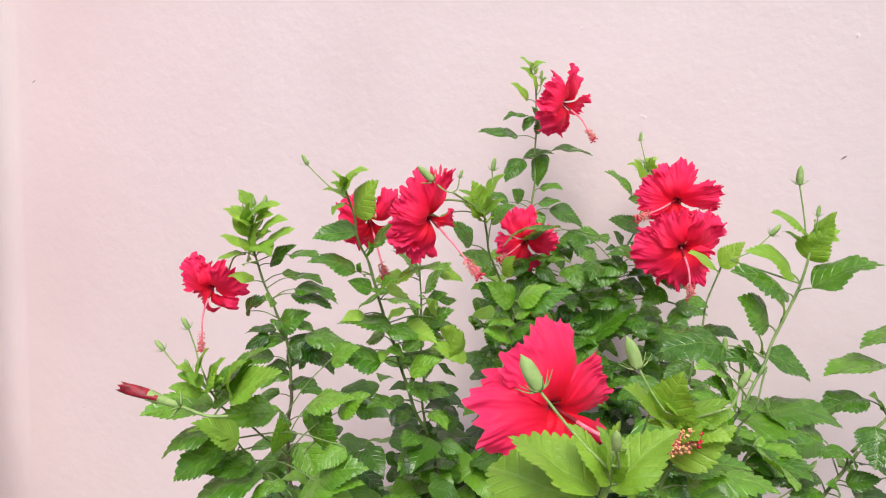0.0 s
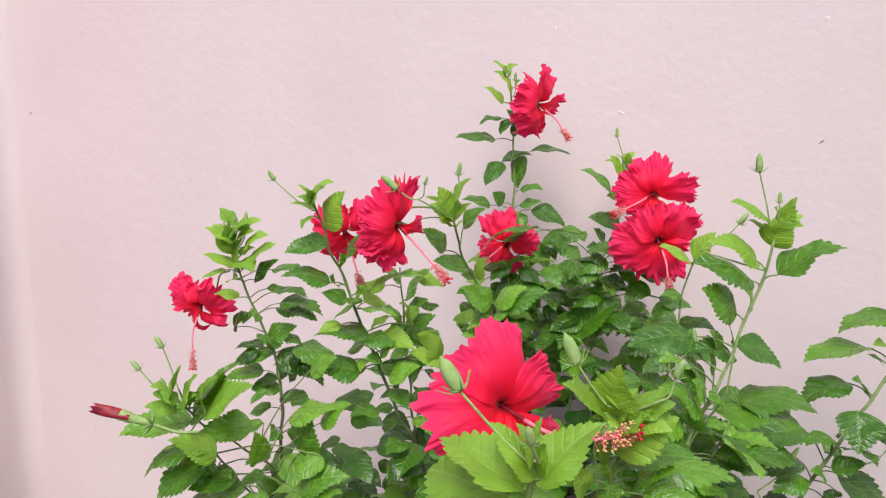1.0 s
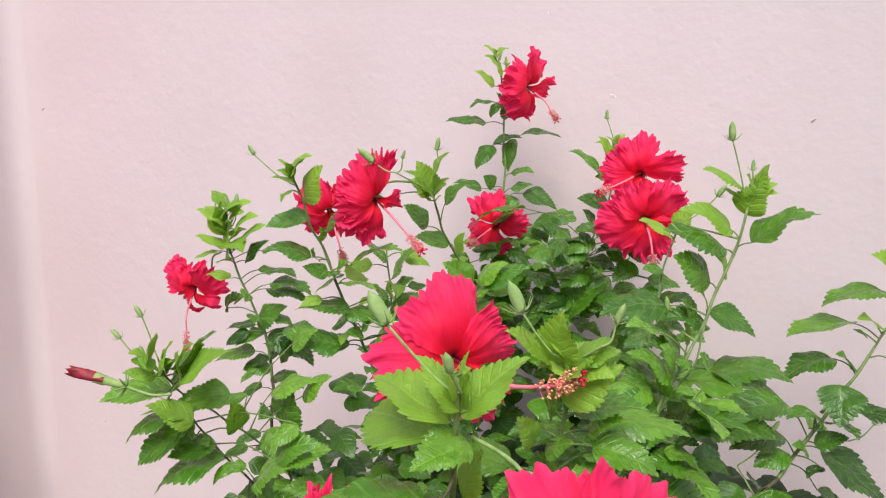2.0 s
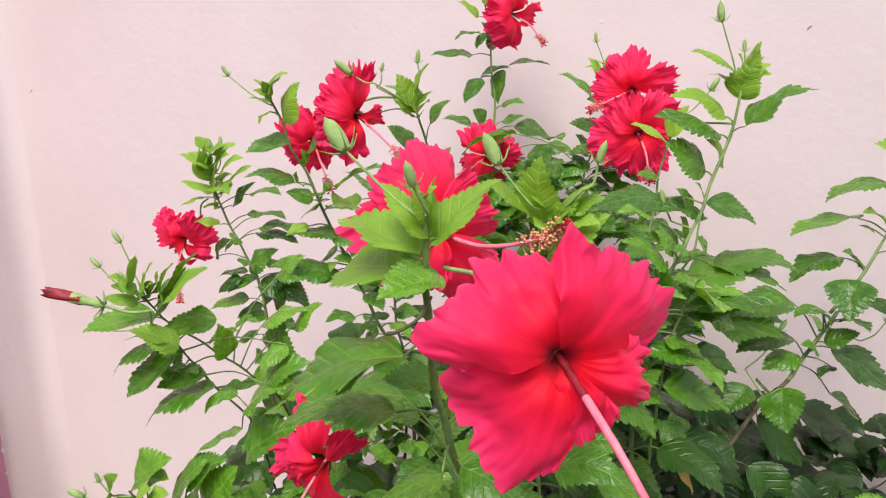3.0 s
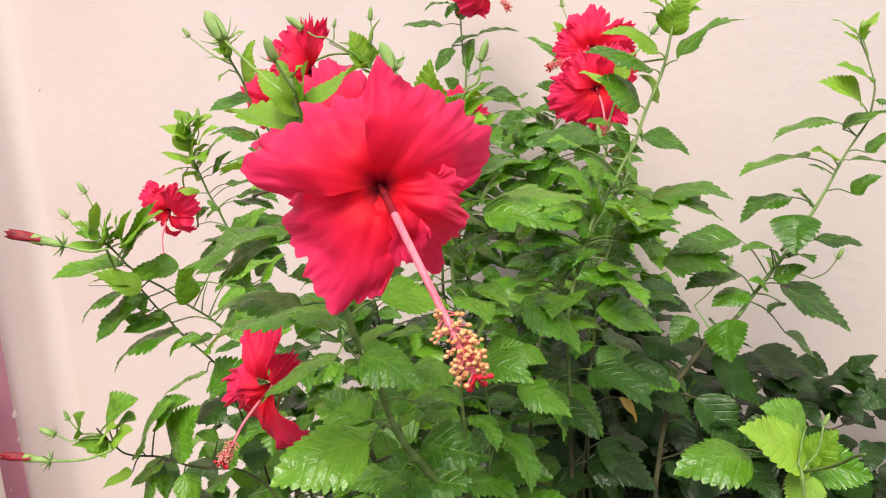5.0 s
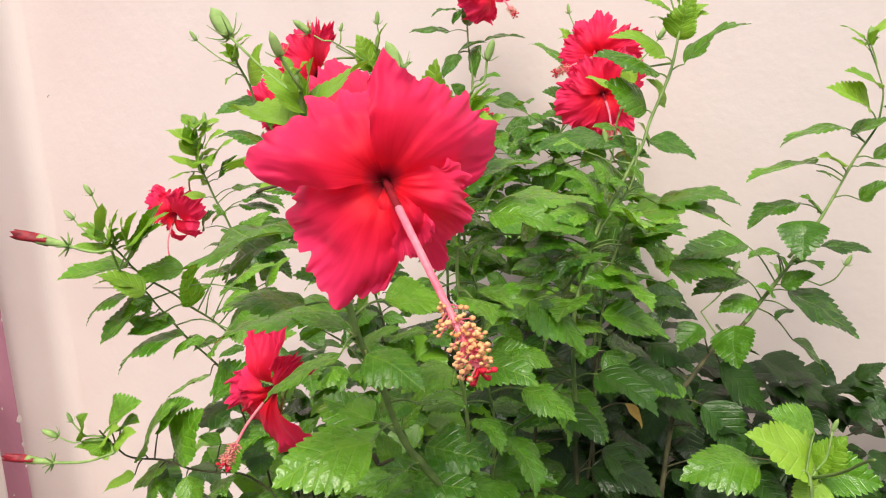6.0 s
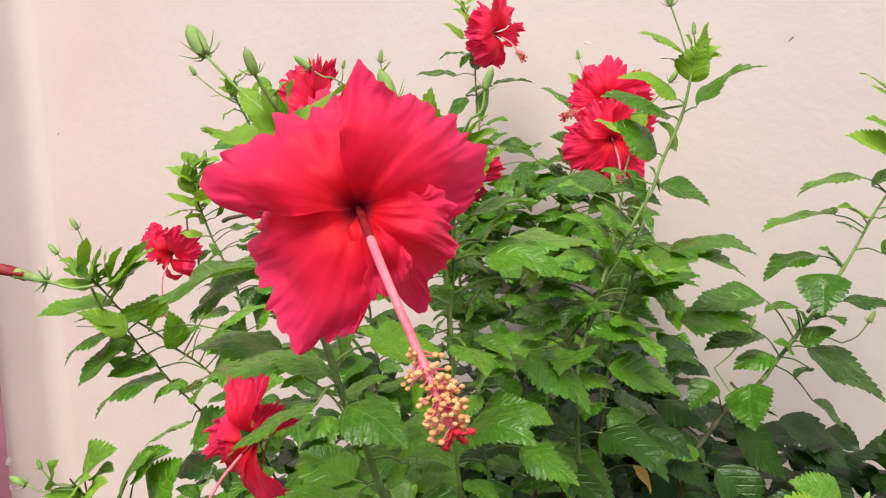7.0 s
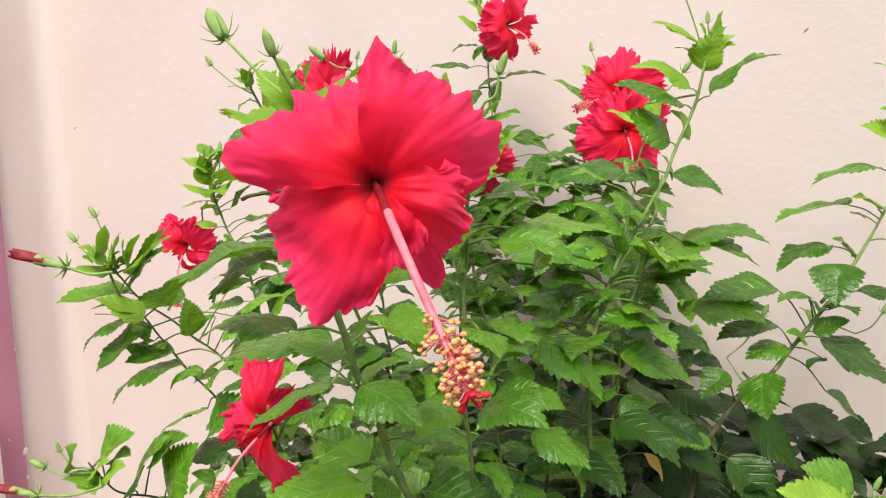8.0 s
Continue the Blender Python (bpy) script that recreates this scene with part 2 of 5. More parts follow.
SHAPES = [(0.10, 0.10), (0.24, 0.22), (0.42, 0.10), (0.16, 0.34), (0.55, 0.18), (0.30, -0.05), (0.22, 0.02), (0.46, 0.26)]
BLADES = {m.name: [mesh_of("leaf", leaf_blade(k, d, f), m) for k, (d, f) in enumerate(SHAPES)] for m in (GREEN, SHADED, MID, OLIVE, LIME, YELLOW)}

chance = random.Random(11)


def shrub(label):
    root = tagged(new("hibiscus_shrub"), label, "shrub", "hibiscus shrubs along the wall")
    return {"root": root, "stems": [], "nodes": []}


def stem(plant, r0, r1, points):
    line = smooth_line(points)
    # stems wander a little from node to node
    line = [q + noise.noise_vector(q * 22) * 0.0045 * min(1.0, i / 8) for i, q in enumerate(line)]
    line = [q + noise.noise_vector(q * 5) * 0.024 * min(1.0, max(0.0, 1.10 - q.z) * 3) for q in line]
    plant["stems"].append([line, r0 * 0.62, r1 * 0.62, []])


def nearest(plant, q):
    best = None
    for k, (line, *_rest) in enumerate(plant["stems"]):
        for i, s in enumerate(line[:-4]):
            # a stalk rises from a node somewhat below the blade
            d = (s - q).length + 0.6 * max(0, s.z - q.z + 0.004)
            if best is None or d < best[0]:
                best = (d, k, i, s)
    return best


def stalk(plant, base, r0=0.0007, r1=0.0010):
    hit = nearest(plant, base)
    if hit is None or hit[0] > 0.16:
        return
    foot = hit[3]
    span = (foot - base).length
    mid = base.lerp(foot, 0.5) + Vector((0, 0, 0.10 * span))
    plant["stems"][hit[1]][3].append((smooth_line([base, mid, foot], 3), r0, r1))


def leaf_pose(base, tip, share):
    """A leaf from base to tip. share: how much of its breadth it turns outwards from the wall; the rest faces the sky."""
    y = (tip - base).normalized()
    out = Vector((-0.05, -1.0, 0.22))
    out = (out - y * out.dot(y)).normalized()
    side = y.cross(out)
    if abs(side.z) > 0.12:
        side = side if side.z > 0 else -side
    else:
        side = side * chance.choice((-1, 1))
    z = out * share + side * math.sqrt(max(0.0, 1 - share * share))
    return Matrix((y.cross(z), y, z)).transposed().to_4x4()


def leaves(plant, mat, rows):
    for bx, by, bz, tx, ty, tz, width, face in rows:
        base, tip = Vector((bx, by, bz)), Vector((tx, ty, tz))
        length = (tip - base).length
        pick = chance.choice((0, 1, 3, 5, 6)) if face > 0.75 else chance.choice((2, 4, 7, 6, 1))
        ob = new("leaf", BLADES[mat.name][pick])
        ob.parent = plant["root"]
        broad = max(chance.uniform(0.64, 0.80), min(width * 0.95, 0.98))
        spin = pose(0, 0, 0, 0, chance.uniform(-10, 10), 0)
        ob.matrix_basis = Matrix.Translation(base) @ leaf_pose(base, tip, min(0.97, 0.82 * width / broad)) @ spin @ Matrix.Diagonal((length * broad, length, length * 0.9, 1))
        stalk(plant, base)
        if mat is LIME:
            tagged(ob, "young lime-green leaf")
        elif mat is YELLOW:
            tagged(ob, "withered yellow leaf")


# ---------------------------------------------------------------- flowers and buds
def petal(seed, radius, length, width, skew=0.0, horns=(), ruffle=1.0):
    """One petal along +x from the throat: a fan that opens from a broad claw to a torn, pleated and frilled rim.
    horns: lobes of the rim that reach further, each as (place across, reach, breadth)."""
    rnd = random.Random(seed)
    bm = bmesh.new()
    uvs = bm.loops.layers.uv.new("UVMap")
    rows, cols = (44, 120) if ruffle < 1 else (30, 76)
    p2, p3, p4, p5 = (rnd.uniform(0, 6.28) for _ in range(4))
    off = Vector((rnd.uniform(0, 50), rnd.uniform(0, 50), 0))
    curl = rnd.uniform(-0.04, 0.20)
    half = math.radians(39) * width
    grid, coords = [], {}
    for i in range(rows + 1):
        u = i / rows
        claw = 1.42 if ruffle < 0.5 else 1.22
        open_to = half * (claw - (claw - 1) * u)
        rim = max(0.0, u - 0.55) / 0.45
        row = []
        for j in range(cols + 1):
            v = j / cols * 2 - 1
            ragged = noise.noise(Vector((v * 3.2, 9, seed)) + off) * 0.13 + noise.noise(Vector((v * 8.5, 2, seed)) + off) * 0.13
            # rounded lobes with sharp notches between them
            beat = v * 13 + 2.6 * noise.noise(Vector((v * 2.4, 5, seed)) + off)
            ragged += (abs(math.sin(beat)) - 0.6) * (0.020 + 0.065 * ruffle) + noise.noise(Vector((v * 24, 5, seed)) + off) * 0.03
            lobe = sum(r * math.exp(-((v - c) / b) ** 2) for c, r, b in horns)
            reach = u * (1 + skew * v * u - 0.22 * v ** 4 * u + lobe * u * u) + ragged * rim ** 2.0
            a = v * open_to + 0.10 * math.sin(u * 3.1 + p5) * u + 0.20 * noise.noise(Vector((u * 4.5, 1 if v > 0 else 7, 14)) + off) * abs(v) ** 3 * u
            soft = noise.noise(Vector((u * 1.6, v * 1.4, 0)) + off)
            frill = noise.noise(Vector((u * 2.6, v * 4.2, 3)) + off)
            crimp = noise.noise(Vector((u * 5.0, v * 13.0, 6)) + off)
            lie = 0.52 * (1 - math.exp(-u * 6.5)) - 0.22 * u * u - curl * u ** 3
            z = lie + (0.26 * soft + (0.15 * noise.noise(Vector((u * 3.0, v * 1.8, 8)) + off) + 0.035 * noise.noise(Vector((u * 4.0, v * 5.0, 11)) + off)) * (1.15 - ruffle)) * u + (0.28 * frill * rim + 0.20 * crimp * rim ** 1.7) * ruffle
            z += (0.012 * math.sin(v * 10 + p3) + 0.005 * math.sin(v * 29 + p2)) * u * min(1.0, ruffle + 0.1)
            z += ((0.37 - 0.19 * ruffle) * v - (0.24 - 0.12 * ruffle) * v * v) * u + (0.07 * math.sin(u * 9 + p4) + (1 - ruffle) * 0.16 * noise.noise(Vector((u * 6.0, v, 17)) + off)) * abs(v) ** 3 * u
            vert = bm.verts.new((reach * math.cos(a) * length * radius, reach * math.sin(a) * length * radius, z * radius))
            coords[vert] = (j / cols, u)
            row.append(vert)
        grid.append(row)
    for i in range(rows):
        for j in range(cols):
            f = bm.faces.new((grid[i][j], grid[i][j + 1], grid[i + 1][j + 1], grid[i + 1][j]))
            for loop in f.loops:
                loop[uvs].uv = coords[loop.vert]
    return bm


def flower(plant, throat, facing, radius, petals, tip, node, seed, label, lean=4, ruffle=1.0, sag=0.0):
    fresh = 1.0 if seed in (8, 9) else 0.72
    throat, axis, tip, node = Vector(throat), Vector(facing).normalized(), Vector(tip), Vector(node)
    rnd = random.Random(seed * 77)
    turn = axis.to_track_quat("Z", "Y").to_matrix().to_4x4()
    # calyx, bracts and stalk
    bm = bmesh.new()
    back = throat - axis * radius * 0.34
    heel = throat - axis * radius * 0.78
    tube(bm, smooth_line([back, back.lerp(heel, 0.4), heel], 4), radius * 0.15, radius * 0.08, 10)
    for k in range(5):
        a = k * math.tau / 5
        out = turn @ Vector((math.cos(a), math.sin(a), 0))
        tube(bm, smooth_line([heel + out * radius * 0.06, back + out * radius * 0.16, back + out * radius * 0.26 + axis * radius * 0.06], 3), radius * 0.07, radius * 0.012, 5)
        tube(bm, smooth_line([heel, heel + out * radius * 0.16 + axis * radius * 0.04, heel + out * radius * 0.28 + axis * radius * 0.16], 3), radius * 0.018, radius * 0.006, 4)
    bend = heel.lerp(node, 0.5) + Vector((0, 0, (heel - node).length * 0.12))
    tube(bm, smooth_line([heel, heel - axis * radius * 0.25, bend, node], 5), radius * 0.030, radius * 0.026, 7)
    bloom = part("flower", bm, BUDSKIN, plant["root"], label)
    # petals, each with its own frill, overlapping like a fan
    for k, (angle, length, width, *shape) in enumerate(petals):
        bm = petal(seed * 10 + k, radius, length, width, *(shape or (0.0,)), ruffle=ruffle)
        m = Matrix.Translation(throat - axis * radius * 0.40) @ turn @ pose(0, 0, 0, 0, 0, angle) @ pose(0, 0, 0, rnd.uniform(-6, 6), lean + rnd.uniform(-8, 8), 0)
        bmesh.ops.transform(bm, matrix=m, verts=bm.verts)
        part("petal", bm, PETAL, bloom)
    # staminal column
    bm = bmesh.new()
    drop = Vector((0, 0, sag))
    line = smooth_line([throat - axis * radius * 0.32, throat.lerp(tip, 0.35) + axis * radius * 0.10 - drop, throat.lerp(tip, 0.75) + axis * radius * 0.05 - drop * 0.8, tip], 6)
    tube(bm, line, radius * 0.040 * fresh, radius * 0.028 * fresh, 9)
    anthers = bmesh.new()
    n = len(line)
    for _ in range(150):
        s = rnd.uniform(0.60, 0.99) if _ % 3 else rnd.uniform(0.74, 0.99)
        q = line[int(s * (n - 1))].lerp(line[min(n - 1, int(s * (n - 1)) + 1)], s * (n - 1) % 1)
        d = (tip - throat).normalized()
        side = Vector((rnd.gauss(0, 1), rnd.gauss(0, 1), rnd.gauss(0, 1)))
        side = (side - d * side.dot(d)).normalized()
        end = q + (side + d * rnd.uniform(0.1, 0.8)).normalized() * radius * rnd.uniform(0.08, 0.20) * fresh
        tube(bm, [q, q.lerp(end, 0.5), end], radius * 0.007, radius * 0.006, 4, ends=False)
        ball(anthers, end, radius * rnd.uniform(0.019, 0.030) * fresh, 0.8)
    column = part("staminal_column", bm, PINK, bloom, "pink column with fine filaments")
    column.data.materials.append(REDBUD)
    for poly in column.data.polygons:
        # the foot of the column is deep red
        poly.material_index = int((poly.center - throat).length < 0.16 * (tip - throat).length)
    tagged(part("pollen", anthers, POLLEN if fresh == 1.0 else FADED, bloom, "orange-yellow pollen heads" if fresh == 1.0 else "pale pink pollen heads"), kind="stuff")
    d = (tip - throat).normalized()
    a = d.cross(Vector((0, 0.3, 1))).normalized()
    for k in range(5):
        bm = bmesh.new()
        side = Matrix.Rotation(k * math.tau / 5 + 0.3, 4, d) @ a
        end = tip + d * radius * 0.07 + side * radius * 0.11
        tube(bm, smooth_line([tip, tip + d * radius * 0.06 + side * radius * 0.05, end], 3), radius * 0.014, radius * 0.011, 5)
        ball(bm, end, radius * 0.034, 0.8)
        part("stigma", bm, STIGMA, bloom, "red stigma lobe")


def bud(plant, base, tip, node, width, mat):
    base, tip, node = Vector(base), Vector(tip), Vector(node)
    d = tip - base
    size = d.length
    rolled = mat is REDBUD
    bm = bmesh.new()
    q = d.to_track_quat("Z", "Y").to_matrix().to_4x4()
    hold = 0.55 if rolled else 1.0
    sides, rings = 10, []
    for i in range(13):
        u = i / 12
        r = width * 0.43 * math.sin(math.pi * (0.12 + 0.80 * u) ** 0.85) ** 0.62 * (1 if u < 0.80 else (1 - u) * 4.2 + 0.16)
        if rolled:
            r = width * (0.25 + 0.30 * u)
        ring = []
        for k in range(sides):
            a = k * math.tau / sides
            rr = r * (1 + 0.10 * (k % 2)) * size * (0.55 if rolled else 1)
            ring.append(bm.verts.new(base + q.to_3x3() @ Vector((math.cos(a) * rr, math.sin(a) * rr, u * size * hold))))
        rings.append(ring)
    for r, s in zip(rings, rings[1:]):
        for k in range(sides):
            bm.faces.new((r[k], r[(k + 1) % sides], s[(k + 1) % sides], s[k]))
    bm.faces.new(rings[-1])
    bm.faces.new(rings[0][::-1])
    # slender bracts round the foot
    for k in range(7):
        a = k * math.tau / 7
        out = q.to_3x3() @ Vector((math.cos(a), math.sin(a), 0))
        up = d.normalized()
        reach = 0.16 if rolled else 0.60
        tube(bm, smooth_line([base, base + out * size * width * 0.55 + up * size * 0.06, base + out * size * (width * 0.5 + reach * 0.5) + up * size * reach * 0.55], 3), size * (0.022 if rolled else 0.034), size * 0.008, 5)
    mid = base.lerp(node, 0.5) + Vector((0.002, 0, -0.004))
    tube(bm, smooth_line([base, mid, node], 5), max(0.0008, min(0.0016, size * 0.03)), max(0.0009, min(0.0014, size * 0.03)), 6)
    hit = nearest(plant, node)
    if hit and 0.002 < hit[0] < 0.12:
        tube(bm, smooth_line([node, node.lerp(hit[3], 0.5), hit[3]], 3), max(0.0008, min(0.0014, size * 0.03)), 0.0012, 6)
    body = part("bud", bm, BUDSKIN, plant["root"], "faded flower rolled shut in a green calyx" if rolled else "closed green bud with slender bracts")
    if rolled:
        bm = bmesh.new()
        roll = []
        for i in range(15):
            u = i / 14
            ring = []
            for k in range(16):
                a = k * math.tau / 16 + u * 1.3
                r = size * width * (0.27 + 0.10 * u - 0.10 * u * u) * (1 + 0.16 * math.sin(3 * a + 5 * u))
                z = size * (0.38 + 0.62 * u) + (size * 0.05 * math.sin(k * 2.4) if i > 12 else 0)
                ring.append(bm.verts.new(base + q.to_3x3() @ Vector((math.cos(a) * r, math.sin(a) * r, z))))
            roll.append(ring)
        for r, s in zip(roll, roll[1:]):
            for k in range(16):
                bm.faces.new((r[k], r[(k + 1) % 16], s[(k + 1) % 16], s[k]))
        centre = bm.verts.new(base + d * 0.9)
        for k in range(16):
            bm.faces.new((roll[-1][k], roll[-1][(k + 1) % 16], centre))
        part("petal", bm, REDBUD, body, "dark red petals rolled tight")


# ---------------------------------------------------------------- walls and ground
SLOPE = math.degrees(math.atan(0.5))
CORNER = Vector((-1.25, 2.025, 0))
ALONG, OUT = Vector((0.8944, -0.4472, 0)), Vector((-0.4472, -0.8944, 0))


def plan_wall(name, label, outline, height):
    """A wall raised from its outline on the ground."""
    bm = bmesh.new()
    low = [bm.verts.new((q.x, q.y, 0)) for q in outline]
    high = [bm.verts.new((q.x, q.y, height)) for q in outline]
    bm.faces.new(low[::-1])
    bm.faces.new(high)
    for k in range(len(low)):
        j = (k + 1) % len(low)
        bm.faces.new((low[k], low[j], high[j], high[k]))
    bmesh.ops.recalc_face_normals(bm, faces=bm.faces)
    ob = part(name, bm, WALL)
    for poly in ob.data.polygons:
        poly.use_smooth = False
    return tagged(ob, label, "wall", kind="structure")


COVE = 0.06
cove = [CORNER + ALONG * COVE * (1 - math.cos(k * math.pi / 20)) + OUT * COVE * (1 - math.sin(k * math.pi / 20)) for k in range(11)]
plan_wall("wall_north", "pale pink painted plaster wall behind the shrubs",
          cove + [CORNER + ALONG * 5.0, CORNER + ALONG * 5.0 - OUT * 0.2, CORNER - OUT * 0.2 - ALONG * 0.2, CORNER + OUT * COVE - ALONG * 0.2], 3.2)
plan_wall("wall_west", "pale pink plastered return wall beside the corner",
          [CORNER + OUT * COVE, CORNER + OUT * 1.6, CORNER + OUT * 1.6 - ALONG * 0.2, CORNER + OUT * COVE - ALONG * 0.2], 3.2)

# small lumps, drips and chips in the plaster
spots = random.Random(21)
bm = bmesh.new()
for k in range(45):
    a = spots.uniform(1.6, 3.4) if k % 3 else spots.uniform(0.1, 3.4)
    z = spots.uniform(0.7, 2.2)
    at = CORNER + ALONG * a + Vector((0, 0, z))
    big = spots.uniform(0.0012, 0.0030)
    m = Matrix.Translation(at) @ pose(0, 0, 0, 0, 0, -SLOPE) @ pose(0, 0, 0, 0, spots.uniform(0, 180), 0) @ Matrix.Diagonal((big * spots.uniform(1, 3), 0.0002, big, 1))
    bmesh.ops.create_icosphere(bm, subdivisions=2, radius=1, matrix=m)
for v in bm.verts:
    v.co += noise.noise_vector(v.co * 300) * 0.0002
tagged(part("plaster_lump", bm, WALL, bpy.data.objects["wall_north"], "small lumps and drips in the plaster"), kind="stuff")
CHIP = mottled("bare_chip", (0.30, 0.26, 0.24), (0.42, 0.38, 0.35), 200, 0.9)
for a, z, w in ((0.120, 1.50, 0.008), (2.07, 1.485, 0.005), (0.30, 0.60, 0.004), (1.9, 1.75, 0.004)):
    bm = bmesh.new()
    bmesh.ops.create_icosphere(bm, subdivisions=2, radius=1, matrix=Matrix.Translation(CORNER + ALONG * a + Vector((0, 0, z))) @ pose(0, 0, 0, 0, 0, -SLOPE) @ pose(0, 0, 0, 0, -35, 0) @ Matrix.Diagonal((w, 0.0012, w * 0.3, 1)))
    for v in bm.verts:
        v.co += noise.noise_vector(v.co * 200) * 0.0015
    part("chip", bm, CHIP, bpy.data.objects["wall_north"], "bare chip in the paint")

# mauve painted band on the return wall, and a plastered pier that stands before its lower part
turn = pose(0, 0, 0, 0, 0, math.degrees(math.atan2(OUT.y, OUT.x)))
bm = bmesh.new()
rounded_block(bm, Matrix.Translation(CORNER + OUT * 0.88 + ALONG * 0.004 + Vector((0, 0, 1.6))) @ turn, (1.40, 0.03, 3.19), 0.004)
trim = tagged(part("trim", bm, PURPLE), "chipped mauve painted band on the return wall", "trim", kind="structure")
for a, z, w in ((0.181, 0.55, 0.014), (0.181, 0.47, 0.009), (0.183, 0.40, 0.006), (0.222, 0.60, 0.005), (0.182, 0.86, 0.005), (0.23, 0.33, 0.004)):
    bm = bmesh.new()
    bmesh.ops.create_icosphere(bm, subdivisions=2, radius=1, matrix=Matrix.Translation(CORNER + OUT * a + ALONG * 0.0185 + Vector((0, 0, z))) @ turn @ Matrix.Diagonal((w * 0.6, 0.0015, w, 1)))
    for v in bm.verts:
        v.co += noise.noise_vector(v.co * 180) * w * 0.3
    part("chip", bm, WALL, trim, "flaked spot in the mauve paint")
bm = bmesh.new()
rounded_block(bm, Matrix.Translation(CORNER + OUT * 0.92 + ALONG * 0.05 + Vector((0, 0, 0.3475))) @ turn, (1.30, 0.06, 0.695), 0.01)
tagged(part("wall_pier", bm, WALL), "low pale plastered ledge before the mauve band", "ledge", kind="structure")

# added unseen wall that cuts off low sky light and darkens the shrubs' inside
plan_wall("wall_south_added", "added pale pink plaster wall, out of view, blocking low sky light", [Vector((-4.2, -3.2, 0)), Vector((4.6, -3.2, 0)), Vector((4.6, -3.4, 0)), Vector((-4.2, -3.4, 0))], 2.2)
bm = bmesh.new()
rounded_block(bm, Matrix.Translation((0.4, 0, -0.05)), (60, 60, 0.1), 0.01)
tagged(part("ground", bm, SOIL), "dark bare garden soil at the foot of the wall", "ground", kind="structure")

# ---------------------------------------------------------------- the shrubs
left = shrub("tall red-flowering hibiscus with long upright stems")
back = shrub("red-flowering hibiscus growing close against the pink wall")
right = shrub("glossy green hibiscus with arching leafy stems")
front = shrub("hibiscus with lime-green young shoots and a large bloom")

stem(left, 0.0022, 0.005, [(-0.287, 1.040, 1.339), (-0.282, 1.033, 1.279), (-0.263, 1.027, 1.235), (-0.240, 1.020, 1.191), (-0.224, 1.013, 1.152), (-0.213, 1.007, 1.097), (-0.209, 1.000, 1.036), (-0.207, 0.996, 0.971), (-0.185, 0.985, 0.829), (-0.157, 0.972, 0.570), (-0.100, 0.950, 0.000)])
leaves(left, LIME, [(-0.284, 1.030, 1.320, -0.324, 1.015, 1.343, 0.4, 0.5),
    (-0.285, 1.030, 1.283, -0.327, 1.015, 1.303, 0.4, 0.6),
    (-0.281, 1.030, 1.275, -0.264, 1.015, 1.331, 0.5, 0.9),
    (-0.292, 1.030, 1.318, -0.293, 1.015, 1.347, 0.5, 0.7),
    (-0.270, 1.030, 1.311, -0.228, 1.015, 1.334, 0.4, 0.4),
    (-0.271, 1.030, 1.280, -0.217, 1.015, 1.321, 0.4, 0.5),
    (-0.298, 1.030, 1.277, -0.331, 1.015, 1.266, 0.4, 0.4),
    (-0.289, 1.030, 1.330, -0.254, 1.015, 1.353, 0.4, 0.6)])
leaves(left, GREEN, [(-0.256, 1.030, 1.263, -0.214, 1.015, 1.298, 0.6, 0.8),
    (-0.226, 1.030, 1.279, -0.177, 1.015, 1.277, 0.25, 0.3),
    (-0.289, 1.030, 1.187, -0.258, 1.015, 1.214, 0.6, 0.7),
    (-0.241, 1.030, 1.167, -0.189, 1.015, 1.197, 0.75, 0.9),
    (-0.243, 1.030, 1.162, -0.287, 1.015, 1.155, 0.35, 0.4),
    (-0.217, 1.030, 1.228, -0.149, 1.015, 1.213, 0.3, 0.4),
    (-0.222, 1.030, 1.220, -0.158, 1.015, 1.204, 0.3, 0.3),
    (-0.221, 1.030, 1.246, -0.173, 1.015, 1.241, 0.4, 0.5),
    (-0.228, 1.030, 1.152, -0.266, 1.000, 1.135, 0.5, 0.7)])
leaves(left, GREEN, [(-0.224, 1.030, 1.109, -0.179, 1.015, 1.148, 0.6, 0.8),
    (-0.224, 1.030, 1.109, -0.262, 1.015, 1.092, 0.6, 0.8),
    (-0.218, 1.030, 1.152, -0.170, 1.015, 1.116, 0.6, 0.6),
    (-0.219, 1.030, 1.093, -0.259, 1.015, 1.092, 0.6, 0.9),
    (-0.219, 1.030, 1.077, -0.170, 1.015, 1.074, 0.5, 0.6),
    (-0.245, 1.030, 1.119, -0.307, 1.015, 1.102, 0.3, 0.5),
    (-0.198, 1.030, 1.158, -0.129, 1.015, 1.149, 0.5, 0.5),
    (-0.203, 1.030, 1.142, -0.150, 1.015, 1.101, 0.6, 0.8)])
bud(left, (-0.267, 1.030, 1.348), (-0.265, 1.030, 1.367), (-0.274, 1.030, 1.316), 0.4, GREEN)
bud(left, (-0.299, 1.030, 1.343), (-0.299, 1.030, 1.351), (-0.292, 1.030, 1.320), 0.4, GREEN)
bud(left, (-0.283, 1.030, 1.350), (-0.283, 1.030, 1.362), (-0.282, 1.030, 1.326), 0.4, GREEN)
stem(left, 0.0016, 0.0028, [(-0.225, 0.660, 1.220), (-0.222, 0.695, 1.187), (-0.204, 0.730, 1.150), (-0.172, 0.765, 1.103), (-0.146, 0.800, 1.063), (-0.131, 0.821, 1.009), (-0.107, 0.847, 0.850), (-0.081, 0.875, 0.585), (-0.050, 0.900, 0.000)])
